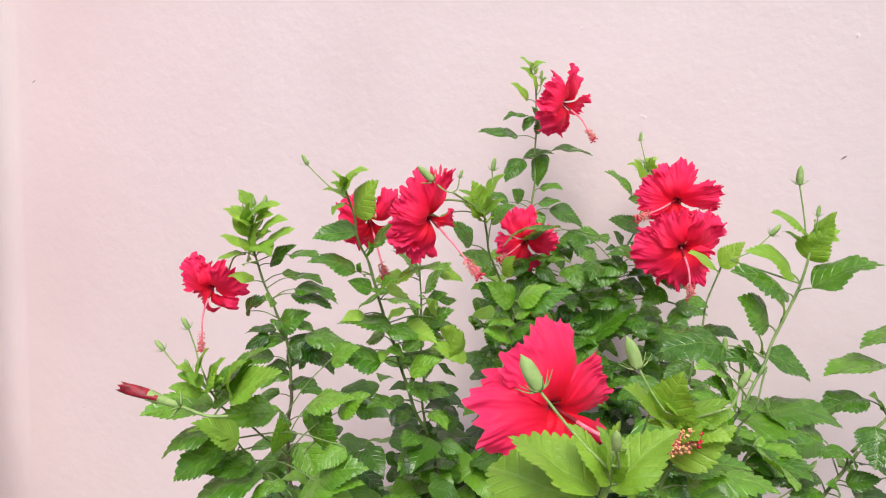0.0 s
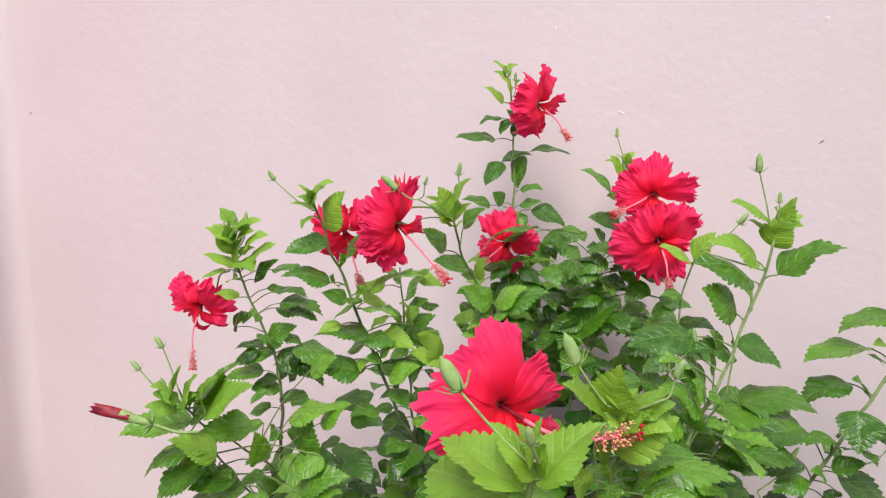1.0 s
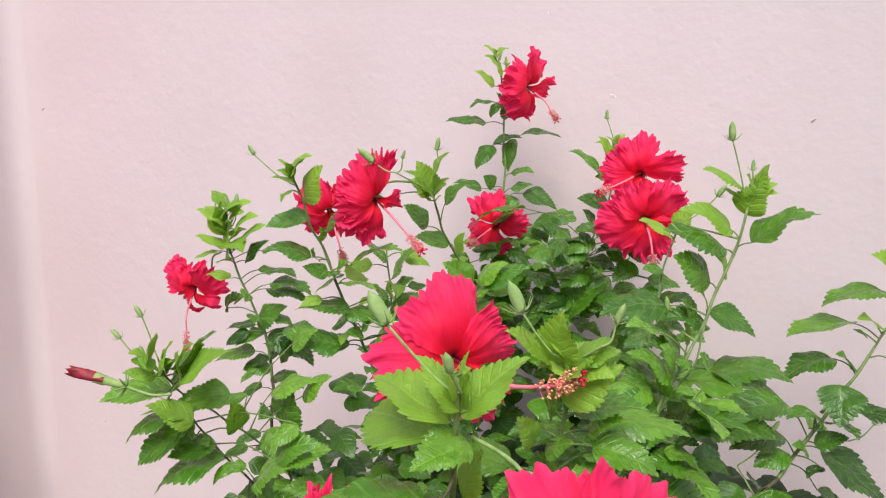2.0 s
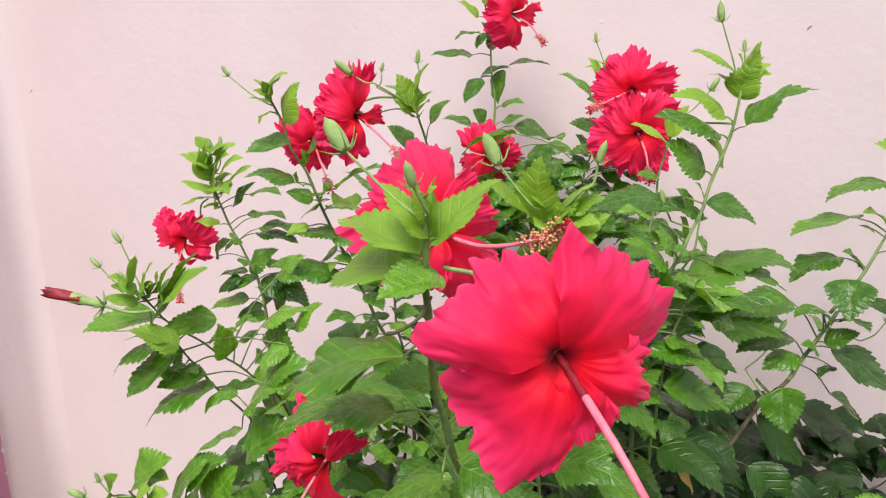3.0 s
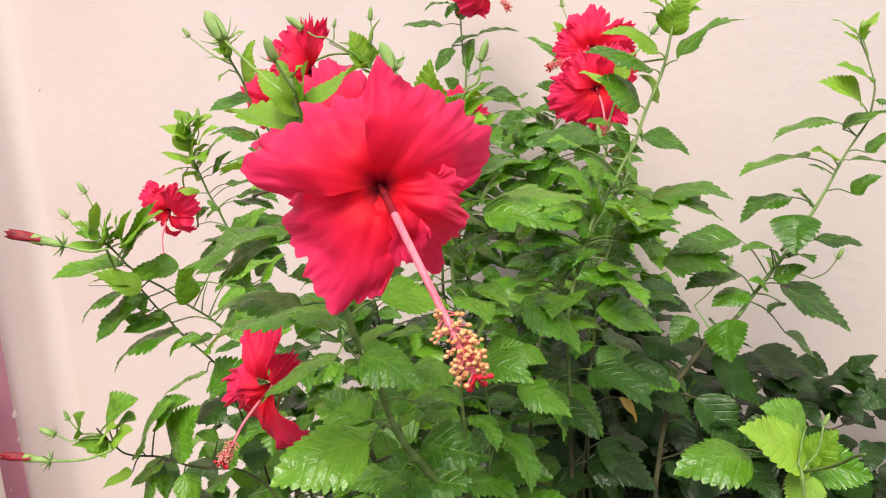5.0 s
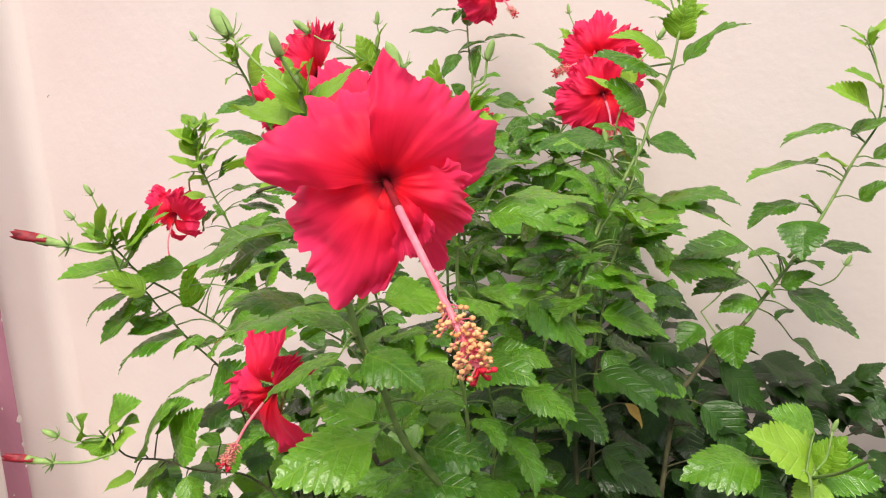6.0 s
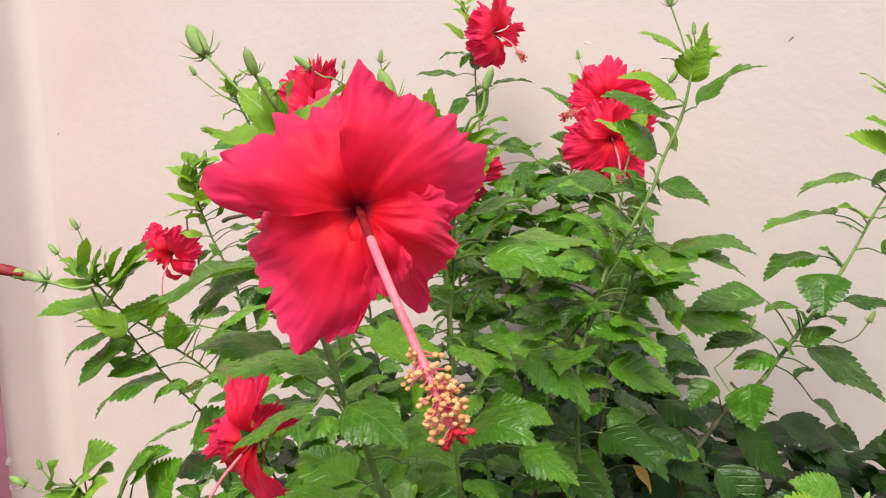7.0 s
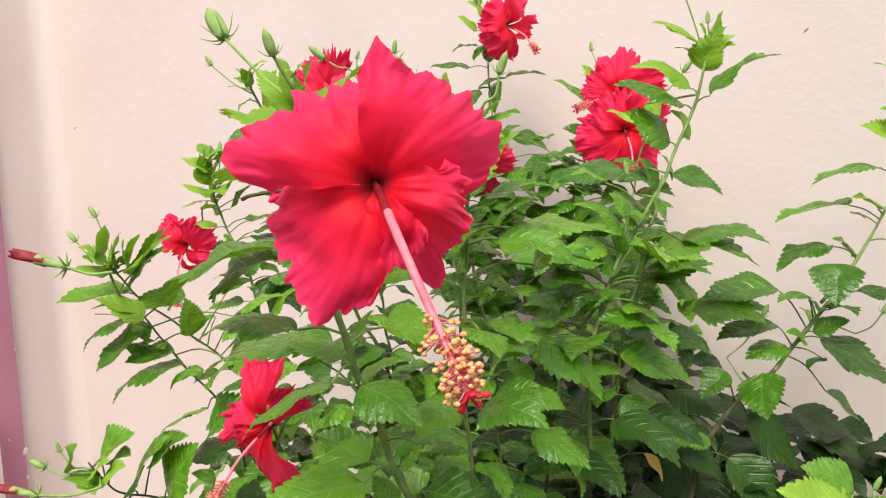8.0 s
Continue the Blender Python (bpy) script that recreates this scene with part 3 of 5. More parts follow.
stem(left, 0.0016, 0.0028, [(-0.217, 0.660, 1.190), (-0.209, 0.684, 1.166), (-0.199, 0.708, 1.130), (-0.191, 0.732, 1.100), (-0.161, 0.756, 1.046), (-0.160, 0.780, 1.001), (-0.159, 0.796, 0.940), (-0.143, 0.821, 0.801), (-0.123, 0.848, 0.550), (-0.080, 0.880, 0.000)])
leaves(left, LIME, [(-0.239, 0.670, 1.225, -0.222, 0.655, 1.262, 0.45, 0.8),
    (-0.229, 0.670, 1.214, -0.206, 0.655, 1.254, 0.45, 0.9),
    (-0.209, 0.670, 1.220, -0.184, 0.655, 1.251, 0.4, 0.8),
    (-0.233, 0.670, 1.209, -0.261, 0.655, 1.218, 0.35, 0.5),
    (-0.242, 0.670, 1.230, -0.254, 0.655, 1.239, 0.4, 0.6),
    (-0.252, 0.670, 1.230, -0.239, 0.655, 1.222, 0.5, 0.6),
    (-0.219, 0.670, 1.216, -0.215, 0.655, 1.244, 0.4, 0.8)])
leaves(left, MID, [(-0.230, 0.700, 1.185, -0.296, 0.670, 1.178, 0.3, 0.4),
    (-0.230, 0.700, 1.187, -0.174, 0.685, 1.232, 0.6, 0.8),
    (-0.216, 0.700, 1.204, -0.171, 0.685, 1.255, 0.35, 0.7),
    (-0.166, 0.700, 1.181, -0.223, 0.685, 1.171, 0.55, 0.8),
    (-0.227, 0.700, 1.155, -0.280, 0.685, 1.124, 0.35, 0.4),
    (-0.160, 0.700, 1.139, -0.160, 0.685, 1.181, 0.5, 0.7),
    (-0.184, 0.700, 1.121, -0.233, 0.685, 1.111, 0.5, 0.6),
    (-0.202, 0.700, 1.219, -0.185, 0.685, 1.240, 0.5, 0.8),
    (-0.205, 0.700, 1.132, -0.223, 0.685, 1.125, 0.4, 0.4)])
leaves(left, MID, [(-0.138, 0.800, 1.100, -0.120, 0.785, 1.155, 0.9, 1),
    (-0.149, 0.800, 1.147, -0.090, 0.785, 1.166, 0.4, 0.6),
    (-0.130, 0.800, 1.061, -0.074, 0.785, 1.079, 0.6, 0.8),
    (-0.182, 0.800, 1.138, -0.214, 0.785, 1.126, 0.5, 0.7),
    (-0.158, 0.800, 1.095, -0.127, 0.785, 1.060, 0.8, 0.9),
    (-0.113, 0.800, 1.140, -0.073, 0.785, 1.173, 0.6, 0.8),
    (-0.183, 0.800, 1.072, -0.212, 0.785, 1.057, 0.5, 0.7),
    (-0.124, 0.800, 1.207, -0.089, 0.785, 1.230, 0.7, 0.8)])
bud(left, (-0.254, 0.690, 1.268), (-0.262, 0.690, 1.281), (-0.244, 0.690, 1.236), 0.4, GREEN)
bud(left, (-0.279, 0.690, 1.243), (-0.289, 0.690, 1.254), (-0.262, 0.690, 1.225), 0.4, GREEN)
bud(left, (-0.249, 0.680, 1.226), (-0.254, 0.680, 1.240), (-0.243, 0.680, 1.219), 0.4, GREEN)
bud(left, (-0.228, 0.600, 1.225), (-0.282, 0.600, 1.240), (-0.186, 0.600, 1.219), 0.3, REDBUD)
leaves(left, MID, [(-0.210, 0.700, 1.147, -0.266, 0.685, 1.100, 0.5, 0.8),
    (-0.210, 0.700, 1.116, -0.232, 0.685, 1.130, 0.5, 0.7),
    (-0.176, 0.700, 1.105, -0.251, 0.685, 1.067, 0.35, 0.6),
    (-0.165, 0.700, 1.100, -0.184, 0.685, 1.081, 0.5, 0.7),
    (-0.151, 0.700, 1.057, -0.199, 0.685, 1.036, 0.22, 0.5),
    (-0.152, 0.700, 1.100, -0.168, 0.685, 1.096, 0.6, 0.7),
    (-0.199, 0.700, 1.129, -0.186, 0.685, 1.126, 0.6, 0.6),
    (-0.223, 0.700, 1.150, -0.205, 0.685, 1.133, 0.5, 0.6),
    (-0.139, 0.700, 1.047, -0.147, 0.685, 1.037, 0.6, 0.8)])
leaves(left, LIME, [(-0.192, 0.660, 1.163, -0.235, 0.645, 1.187, 0.4, 0.6),
    (-0.200, 0.660, 1.211, -0.196, 0.645, 1.247, 0.4, 0.7),
    (-0.199, 0.660, 1.213, -0.147, 0.645, 1.248, 0.4, 0.8),
    (-0.200, 0.660, 1.167, -0.240, 0.645, 1.177, 0.15, 0.3)])
stem(left, 0.0015, 0.0026, [(-0.248, 0.630, 1.025), (-0.243, 0.644, 0.998), (-0.234, 0.658, 0.981), (-0.205, 0.672, 0.969), (-0.154, 0.686, 0.951), (-0.116, 0.700, 0.934), (-0.086, 0.711, 0.891), (-0.058, 0.744, 0.747), (-0.030, 0.783, 0.514), (-0.020, 0.850, 0.000)])
bud(left, (-0.288, 0.610, 0.999), (-0.340, 0.610, 1.007), (-0.221, 0.610, 1.008), 0.27, REDBUD)
bud(left, (-0.293, 0.630, 1.019), (-0.311, 0.630, 1.027), (-0.268, 0.630, 1.013), 0.4, GREEN)
bud(left, (-0.275, 0.630, 1.035), (-0.279, 0.630, 1.046), (-0.262, 0.630, 1.019), 0.4, GREEN)
leaves(left, LIME, [(-0.271, 0.640, 1.014, -0.252, 0.625, 1.046, 0.6, 0.9),
    (-0.241, 0.640, 1.000, -0.274, 0.625, 1.008, 0.4, 0.6),
    (-0.220, 0.640, 0.969, -0.250, 0.625, 0.955, 0.5, 0.7),
    (-0.238, 0.640, 1.005, -0.203, 0.625, 1.024, 0.6, 0.9),
    (-0.248, 0.640, 1.009, -0.220, 0.625, 1.029, 0.6, 0.8),
    (-0.257, 0.640, 1.005, -0.238, 0.625, 0.993, 0.4, 0.6)])
leaves(left, MID, [(-0.267, 0.680, 1.007, -0.215, 0.665, 1.042, 0.6, 0.8),
    (-0.253, 0.680, 1.007, -0.221, 0.665, 1.017, 0.5, 0.5),
    (-0.208, 0.680, 1.005, -0.155, 0.665, 1.039, 0.5, 0.7),
    (-0.231, 0.680, 0.973, -0.176, 0.665, 1.039, 0.5, 0.7),
    (-0.194, 0.680, 0.975, -0.146, 0.665, 1.032, 0.85, 1),
    (-0.205, 0.680, 0.961, -0.242, 0.665, 0.937, 0.5, 0.7),
    (-0.184, 0.680, 0.946, -0.169, 0.665, 0.912, 0.8, 0.9),
    (-0.141, 0.680, 1.037, -0.079, 0.665, 1.076, 0.6, 0.8),
    (-0.138, 0.680, 0.987, -0.157, 0.665, 0.999, 0.5, 0.6),
    (-0.133, 0.680, 0.959, -0.097, 0.665, 0.993, 0.7, 0.8),
    (-0.221, 0.680, 0.947, -0.223, 0.665, 0.913, 0.7, 0.9)])
leaves(left, MID, [(-0.134, 0.680, 1.090, -0.064, 0.665, 1.126, 0.4, 0.7),
    (-0.087, 0.680, 1.157, -0.113, 0.665, 1.137, 0.7, 0.9),
    (-0.113, 0.680, 1.115, -0.060, 0.665, 1.143, 0.5, 0.7)])
stem(left, 0.002, 0.0048, [(-0.120, 0.790, 1.421), (-0.110, 0.800, 1.388), (-0.101, 0.810, 1.349), (-0.088, 0.820, 1.319), (-0.076, 0.830, 1.280), (-0.064, 0.840, 1.243), (-0.052, 0.850, 1.209), (-0.038, 0.860, 1.172), (-0.023, 0.870, 1.126), (-0.001, 0.880, 1.074), (0.013, 0.886, 1.013), (0.013, 0.896, 0.859), (0.010, 0.907, 0.591), (-0.020, 0.920, 0.000)])
leaves(left, LIME, [(-0.115, 0.800, 1.403, -0.142, 0.785, 1.408, 0.5, 0.6),
    (-0.119, 0.800, 1.394, -0.129, 0.785, 1.381, 0.5, 0.5),
    (-0.104, 0.800, 1.381, -0.080, 0.785, 1.425, 0.95, 1),
    (-0.119, 0.800, 1.410, -0.124, 0.785, 1.426, 0.4, 0.7),
    (-0.117, 0.800, 1.410, -0.120, 0.785, 1.425, 0.4, 0.7)])
leaves(left, MID, [(-0.104, 0.820, 1.360, -0.154, 0.805, 1.348, 0.5, 0.7),
    (-0.085, 0.820, 1.344, -0.049, 0.805, 1.376, 0.4, 0.7),
    (-0.072, 0.820, 1.292, -0.054, 0.805, 1.309, 0.6, 0.8),
    (-0.083, 0.820, 1.290, -0.111, 0.805, 1.302, 0.6, 0.7),
    (-0.063, 0.820, 1.290, -0.097, 0.805, 1.269, 0.25, 0.4),
    (-0.054, 0.820, 1.302, 0.014, 0.805, 1.323, 0.3, 0.5),
    (-0.067, 0.820, 1.279, -0.021, 0.805, 1.275, 0.2, 0.4),
    (-0.056, 0.820, 1.246, -0.122, 0.805, 1.247, 0.4, 0.6),
    (-0.040, 0.820, 1.213, -0.061, 0.805, 1.221, 0.6, 0.8),
    (-0.067, 0.820, 1.200, -0.126, 0.805, 1.204, 0.5, 0.7),
    (-0.042, 0.820, 1.224, -0.021, 0.805, 1.244, 0.6, 0.8)])
leaves(left, MID, [(-0.031, 0.820, 1.192, 0.008, 0.805, 1.215, 0.6, 0.9),
    (-0.094, 0.820, 1.308, -0.096, 0.805, 1.326, 0.5, 0.6),
    (-0.060, 0.820, 1.246, -0.022, 0.805, 1.237, 0.5, 0.7),
    (-0.088, 0.820, 1.333, -0.089, 0.805, 1.351, 0.5, 0.7),
    (-0.103, 0.820, 1.311, -0.159, 0.805, 1.321, 0.35, 0.5),
    (-0.096, 0.820, 1.207, -0.137, 0.805, 1.215, 0.6, 0.7)])
bud(left, (-0.160, 0.790, 1.435), (-0.167, 0.790, 1.447), (-0.117, 0.790, 1.402), 0.4, GREEN)
stem(left, 0.002, 0.004, [(-0.032, 0.980, 1.298), (-0.029, 0.980, 1.254), (-0.025, 0.980, 1.224), (-0.022, 0.980, 1.179), (-0.019, 0.980, 1.152), (-0.015, 0.980, 1.106), (-0.010, 0.980, 1.060), (-0.006, 0.980, 0.995), (-0.003, 0.984, 0.848), (-0.000, 0.989, 0.583), (0.000, 1.000, 0.000)])
leaves(left, MID, [(-0.026, 0.970, 1.204, 0.021, 0.955, 1.236, 0.6, 0.9),
    (-0.018, 0.970, 1.244, 0.011, 0.955, 1.258, 0.45, 0.6),
    (-0.031, 0.970, 1.278, -0.073, 0.955, 1.312, 0.35, 0.5),
    (-0.022, 0.970, 1.253, 0.013, 0.955, 1.302, 0.2, 0.4),
    (-0.028, 0.970, 1.218, -0.056, 0.955, 1.247, 0.3, 0.5),
    (-0.024, 0.970, 1.218, -0.046, 0.955, 1.204, 0.6, 0.7),
    (-0.019, 0.970, 1.182, -0.043, 0.955, 1.165, 0.6, 0.8),
    (-0.017, 0.970, 1.200, 0.011, 0.955, 1.206, 0.5, 0.6),
    (-0.014, 0.970, 1.129, 0.007, 0.955, 1.166, 0.7, 0.9),
    (-0.015, 0.970, 1.156, -0.048, 0.955, 1.151, 0.6, 0.8),
    (-0.012, 0.970, 1.111, 0.025, 0.955, 1.109, 0.6, 0.8)])
stem(left, 0.002, 0.004, [(0.043, 0.830, 1.392), (0.051, 0.847, 1.357), (0.059, 0.864, 1.332), (0.069, 0.881, 1.309), (0.094, 0.899, 1.270), (0.098, 0.916, 1.237), (0.098, 0.933, 1.189), (0.098, 0.950, 1.140), (0.099, 0.961, 1.077), (0.091, 0.971, 0.912), (0.081, 0.980, 0.627), (0.060, 0.980, 0.000)])
leaves(left, LIME, [(0.041, 0.830, 1.388, 0.024, 0.815, 1.430, 0.85, 1),
    (0.044, 0.830, 1.410, 0.064, 0.815, 1.440, 0.4, 0.7),
    (0.072, 0.830, 1.319, 0.083, 0.815, 1.346, 0.6, 0.8),
    (0.038, 0.830, 1.392, 0.010, 0.815, 1.418, 0.3, 0.5),
    (-0.001, 0.830, 1.388, -0.007, 0.815, 1.379, 0.4, 0.6),
    (-0.003, 0.830, 1.259, -0.006, 0.815, 1.286, 0.4, 0.7),
    (0.012, 0.830, 1.230, 0.020, 0.815, 1.257, 0.7, 0.9),
    (0.038, 0.830, 1.211, -0.007, 0.815, 1.228, 0.5, 0.8),
    (0.027, 0.830, 1.207, 0.020, 0.815, 1.253, 0.5, 0.9)])
leaves(left, MID, [(0.056, 0.880, 1.373, 0.084, 0.865, 1.399, 0.6, 0.7),
    (0.034, 0.880, 1.343, 0.004, 0.865, 1.372, 0.6, 0.8),
    (0.061, 0.880, 1.321, 0.018, 0.865, 1.331, 0.5, 0.7),
    (0.094, 0.880, 1.272, 0.054, 0.865, 1.299, 0.75, 0.9),
    (0.099, 0.880, 1.273, 0.138, 0.865, 1.301, 0.5, 0.8),
    (0.105, 0.880, 1.271, 0.166, 0.865, 1.296, 0.55, 0.9),
    (0.096, 0.880, 1.247, 0.063, 0.865, 1.243, 0.5, 0.6),
    (0.097, 0.880, 1.255, 0.126, 0.865, 1.276, 0.5, 0.6),
    (0.096, 0.880, 1.231, 0.120, 0.865, 1.249, 0.6, 0.8),
    (0.095, 0.880, 1.223, 0.056, 0.865, 1.235, 0.6, 0.8)])
bud(left, (0.048, 0.830, 1.442), (0.050, 0.830, 1.458), (0.047, 0.830, 1.417), 0.4, GREEN)
bud(left, (0.010, 0.800, 1.433), (0.013, 0.800, 1.443), (0.003, 0.800, 1.416), 0.4, GREEN)
bud(left, (-0.019, 0.770, 1.430), (-0.037, 0.770, 1.445), (0.005, 0.770, 1.419), 0.4, GREEN)
flower(left, (-0.015, 0.785, 1.384), (0.450, -0.860, -0.180), 0.05, [(140,1.05,1.18), (240,1,1.24), (85,1.15,0.59), (200,.9,1.06), (350,.6,0.94)], (0.037, 0.735, 1.338), (0.024, 0.820, 1.404), 1, "frilled red hibiscus flower seen side-on with a drooping pink column")
flower(left, (-0.095, 0.900, 1.352), (0.350, -0.700, -0.620), 0.05, [(130,.9,1.18), (60,1,0.94), (200,.8,1.06), (275,1.0,1.18), (330,.8,1.06)], (-0.071, 0.860, 1.299), (-0.063, 0.900, 1.386), 2, "small frilled red hibiscus flower behind a leafy stem")
flower(left, (-0.361, 1.070, 1.204), (-0.300, -0.800, -0.350), 0.051, [(150,1.15,1.2), (20,1.15,1.2), (305,1.0,1.2), (235,1.0,1.1), (85,.8,1.0)], (-0.363, 1.050, 1.114), (-0.293, 1.030, 1.275), 3, "wide red hibiscus flower with a column hanging straight down")
stem(back, 0.002, 0.0048, [(0.119, 1.200, 1.590), (0.133, 1.190, 1.541), (0.135, 1.180, 1.472), (0.140, 1.170, 1.407), (0.138, 1.160, 1.353), (0.134, 1.150, 1.310), (0.132, 1.140, 1.256), (0.129, 1.130, 1.180), (0.128, 1.120, 1.126), (0.127, 1.114, 1.062), (0.137, 1.098, 0.901), (0.150, 1.079, 0.619), (0.180, 1.050, 0.000)])
leaves(back, LIME, [(0.120, 1.190, 1.536, 0.085, 1.175, 1.559, 0.5, 0.7),
    (0.133, 1.190, 1.552, 0.114, 1.175, 1.576, 0.45, 0.7),
    (0.138, 1.190, 1.560, 0.146, 1.175, 1.572, 0.5, 0.7),
    (0.127, 1.190, 1.579, 0.115, 1.175, 1.588, 0.5, 0.6)])
leaves(back, GREEN, [(0.120, 1.180, 1.509, 0.080, 1.165, 1.499, 0.5, 0.7),
    (0.108, 1.180, 1.476, 0.041, 1.165, 1.478, 0.45, 0.7),
    (0.129, 1.180, 1.509, 0.115, 1.165, 1.484, 0.7, 0.8),
    (0.166, 1.180, 1.456, 0.233, 1.165, 1.452, 0.35, 0.6),
    (0.120, 1.180, 1.439, 0.093, 1.165, 1.400, 0.85, 0.9),
    (0.155, 1.180, 1.450, 0.148, 1.165, 1.396, 0.6, 0.9),
    (0.120, 1.180, 1.441, 0.169, 1.165, 1.451, 0.5, 0.8),
    (0.152, 1.180, 1.393, 0.190, 1.165, 1.395, 0.35, 0.5),
    (0.103, 1.180, 1.366, 0.054, 1.165, 1.375, 0.45, 0.6),
    (0.125, 1.180, 1.370, 0.105, 1.165, 1.389, 0.9, 0.9),
    (0.153, 1.180, 1.368, 0.188, 1.165, 1.376, 0.5, 0.7)])
leaves(back, GREEN, [(0.173, 1.180, 1.360, 0.229, 1.165, 1.333, 0.6, 0.9),
    (0.264, 1.180, 1.320, 0.197, 1.165, 1.314, 0.5, 0.8),
    (0.161, 1.180, 1.306, 0.192, 1.165, 1.274, 0.7, 0.8),
    (0.181, 1.180, 1.306, 0.204, 1.165, 1.258, 0.7, 0.9),
    (0.143, 1.180, 1.356, 0.159, 1.165, 1.320, 0.7, 0.8),
    (0.143, 1.180, 1.483, 0.124, 1.165, 1.525, 0.6, 0.7)])
leaves(back, GREEN, [(0.134, 1.080, 1.254, 0.192, 1.065, 1.254, 0.6, 0.8),
    (0.112, 1.080, 1.213, 0.191, 1.065, 1.256, 0.5, 0.8),
    (0.098, 1.080, 1.223, 0.055, 1.065, 1.250, 0.75, 0.9),
    (0.114, 1.080, 1.229, 0.152, 1.065, 1.258, 0.6, 0.8),
    (0.087, 1.080, 1.258, 0.055, 1.065, 1.271, 0.6, 0.8),
    (0.132, 1.080, 1.291, 0.102, 1.065, 1.262, 0.6, 0.8),
    (0.148, 1.080, 1.281, 0.179, 1.065, 1.258, 0.7, 0.8),
    (0.130, 1.080, 1.205, 0.182, 1.065, 1.184, 0.6, 0.9),
    (0.120, 1.080, 1.194, 0.073, 1.065, 1.187, 0.6, 0.8),
    (0.187, 1.080, 1.218, 0.233, 1.065, 1.202, 0.7, 0.8),
    (0.195, 1.080, 1.271, 0.220, 1.065, 1.249, 0.5, 0.7)])
leaves(back, GREEN, [(0.091, 1.080, 1.279, 0.127, 1.065, 1.283, 0.5, 0.7),
    (0.121, 1.080, 1.322, 0.165, 1.065, 1.346, 0.4, 0.6),
    (0.129, 1.080, 1.248, 0.144, 1.065, 1.221, 0.6, 0.7),
    (0.181, 1.080, 1.239, 0.229, 1.065, 1.223, 0.7, 0.8)])
bud(back, (0.120, 1.200, 1.585), (0.120, 1.200, 1.596), (0.128, 1.200, 1.568), 0.4, GREEN)
bud(back, (0.139, 1.200, 1.571), (0.139, 1.200, 1.586), (0.136, 1.200, 1.547), 0.4, GREEN)
flower(back, (0.181, 1.148, 1.531), (0.700, -0.660, -0.220), 0.05, [(80,1.12,1.30), (158,1.05,1.36), (228,1.12,1.30), (285,1.0,0.71), (10,.95,0.83)], (0.215, 1.100, 1.483), (0.139, 1.190, 1.504), 4, "frilled deep red hibiscus flower at the top of its stem")
flower(back, (0.124, 1.086, 1.316), (-0.300, -0.920, -0.120), 0.049, [(120,1.1,1.06), (215,1.05,1.18), (272,1.0,1.06), (0,1.0,1.06), (60,.8,0.83)], (0.087, 1.050, 1.293), (0.136, 1.120, 1.337), 5, "red hibiscus flower half hidden among dark leaves")
stem(back, 0.002, 0.0045, [(0.313, 1.150, 1.450), (0.313, 1.131, 1.414), (0.305, 1.113, 1.353), (0.288, 1.094, 1.318), (0.271, 1.076, 1.285), (0.263, 1.057, 1.262), (0.248, 1.039, 1.215), (0.236, 1.020, 1.184), (0.226, 1.003, 1.125), (0.224, 0.998, 0.947), (0.223, 0.996, 0.651), (0.240, 1.020, 0.000)])
leaves(back, LIME, [(0.308, 1.120, 1.416, 0.281, 1.105, 1.457, 0.5, 0.8),
    (0.312, 1.120, 1.430, 0.337, 1.105, 1.440, 0.4, 0.6),
    (0.317, 1.120, 1.441, 0.315, 1.105, 1.458, 0.6, 0.8)])
leaves(back, GREEN, [(0.286, 1.100, 1.404, 0.233, 1.085, 1.434, 0.45, 0.7),
    (0.305, 1.100, 1.347, 0.250, 1.085, 1.362, 0.6, 0.8),
    (0.281, 1.100, 1.321, 0.259, 1.085, 1.345, 0.5, 0.7),
    (0.284, 1.100, 1.309, 0.250, 1.085, 1.314, 0.4, 0.5),
    (0.300, 1.100, 1.394, 0.277, 1.085, 1.396, 0.7, 0.8),
    (0.318, 1.100, 1.422, 0.303, 1.085, 1.443, 0.5, 0.6),
    (0.294, 1.100, 1.328, 0.312, 1.085, 1.315, 0.5, 0.7)])
leaves(back, GREEN, [(0.256, 1.030, 1.299, 0.211, 1.015, 1.265, 0.75, 1),
    (0.299, 1.030, 1.315, 0.238, 1.015, 1.320, 0.5, 0.7),
    (0.302, 1.030, 1.270, 0.257, 1.015, 1.272, 0.7, 0.9),
    (0.334, 1.030, 1.271, 0.298, 1.015, 1.246, 0.8, 0.9),
    (0.228, 1.030, 1.186, 0.293, 1.015, 1.248, 0.6, 1),
    (0.305, 1.030, 1.224, 0.345, 1.015, 1.203, 0.5, 0.8),
    (0.320, 1.030, 1.291, 0.367, 1.015, 1.275, 0.6, 0.8),
    (0.340, 1.030, 1.296, 0.271, 1.015, 1.288, 0.4, 0.6),
    (0.270, 1.030, 1.309, 0.230, 1.015, 1.286, 0.6, 0.8),
    (0.264, 1.030, 1.254, 0.223, 1.015, 1.236, 0.7, 0.8),
    (0.286, 1.030, 1.218, 0.324, 1.015, 1.193, 0.7, 0.8)])
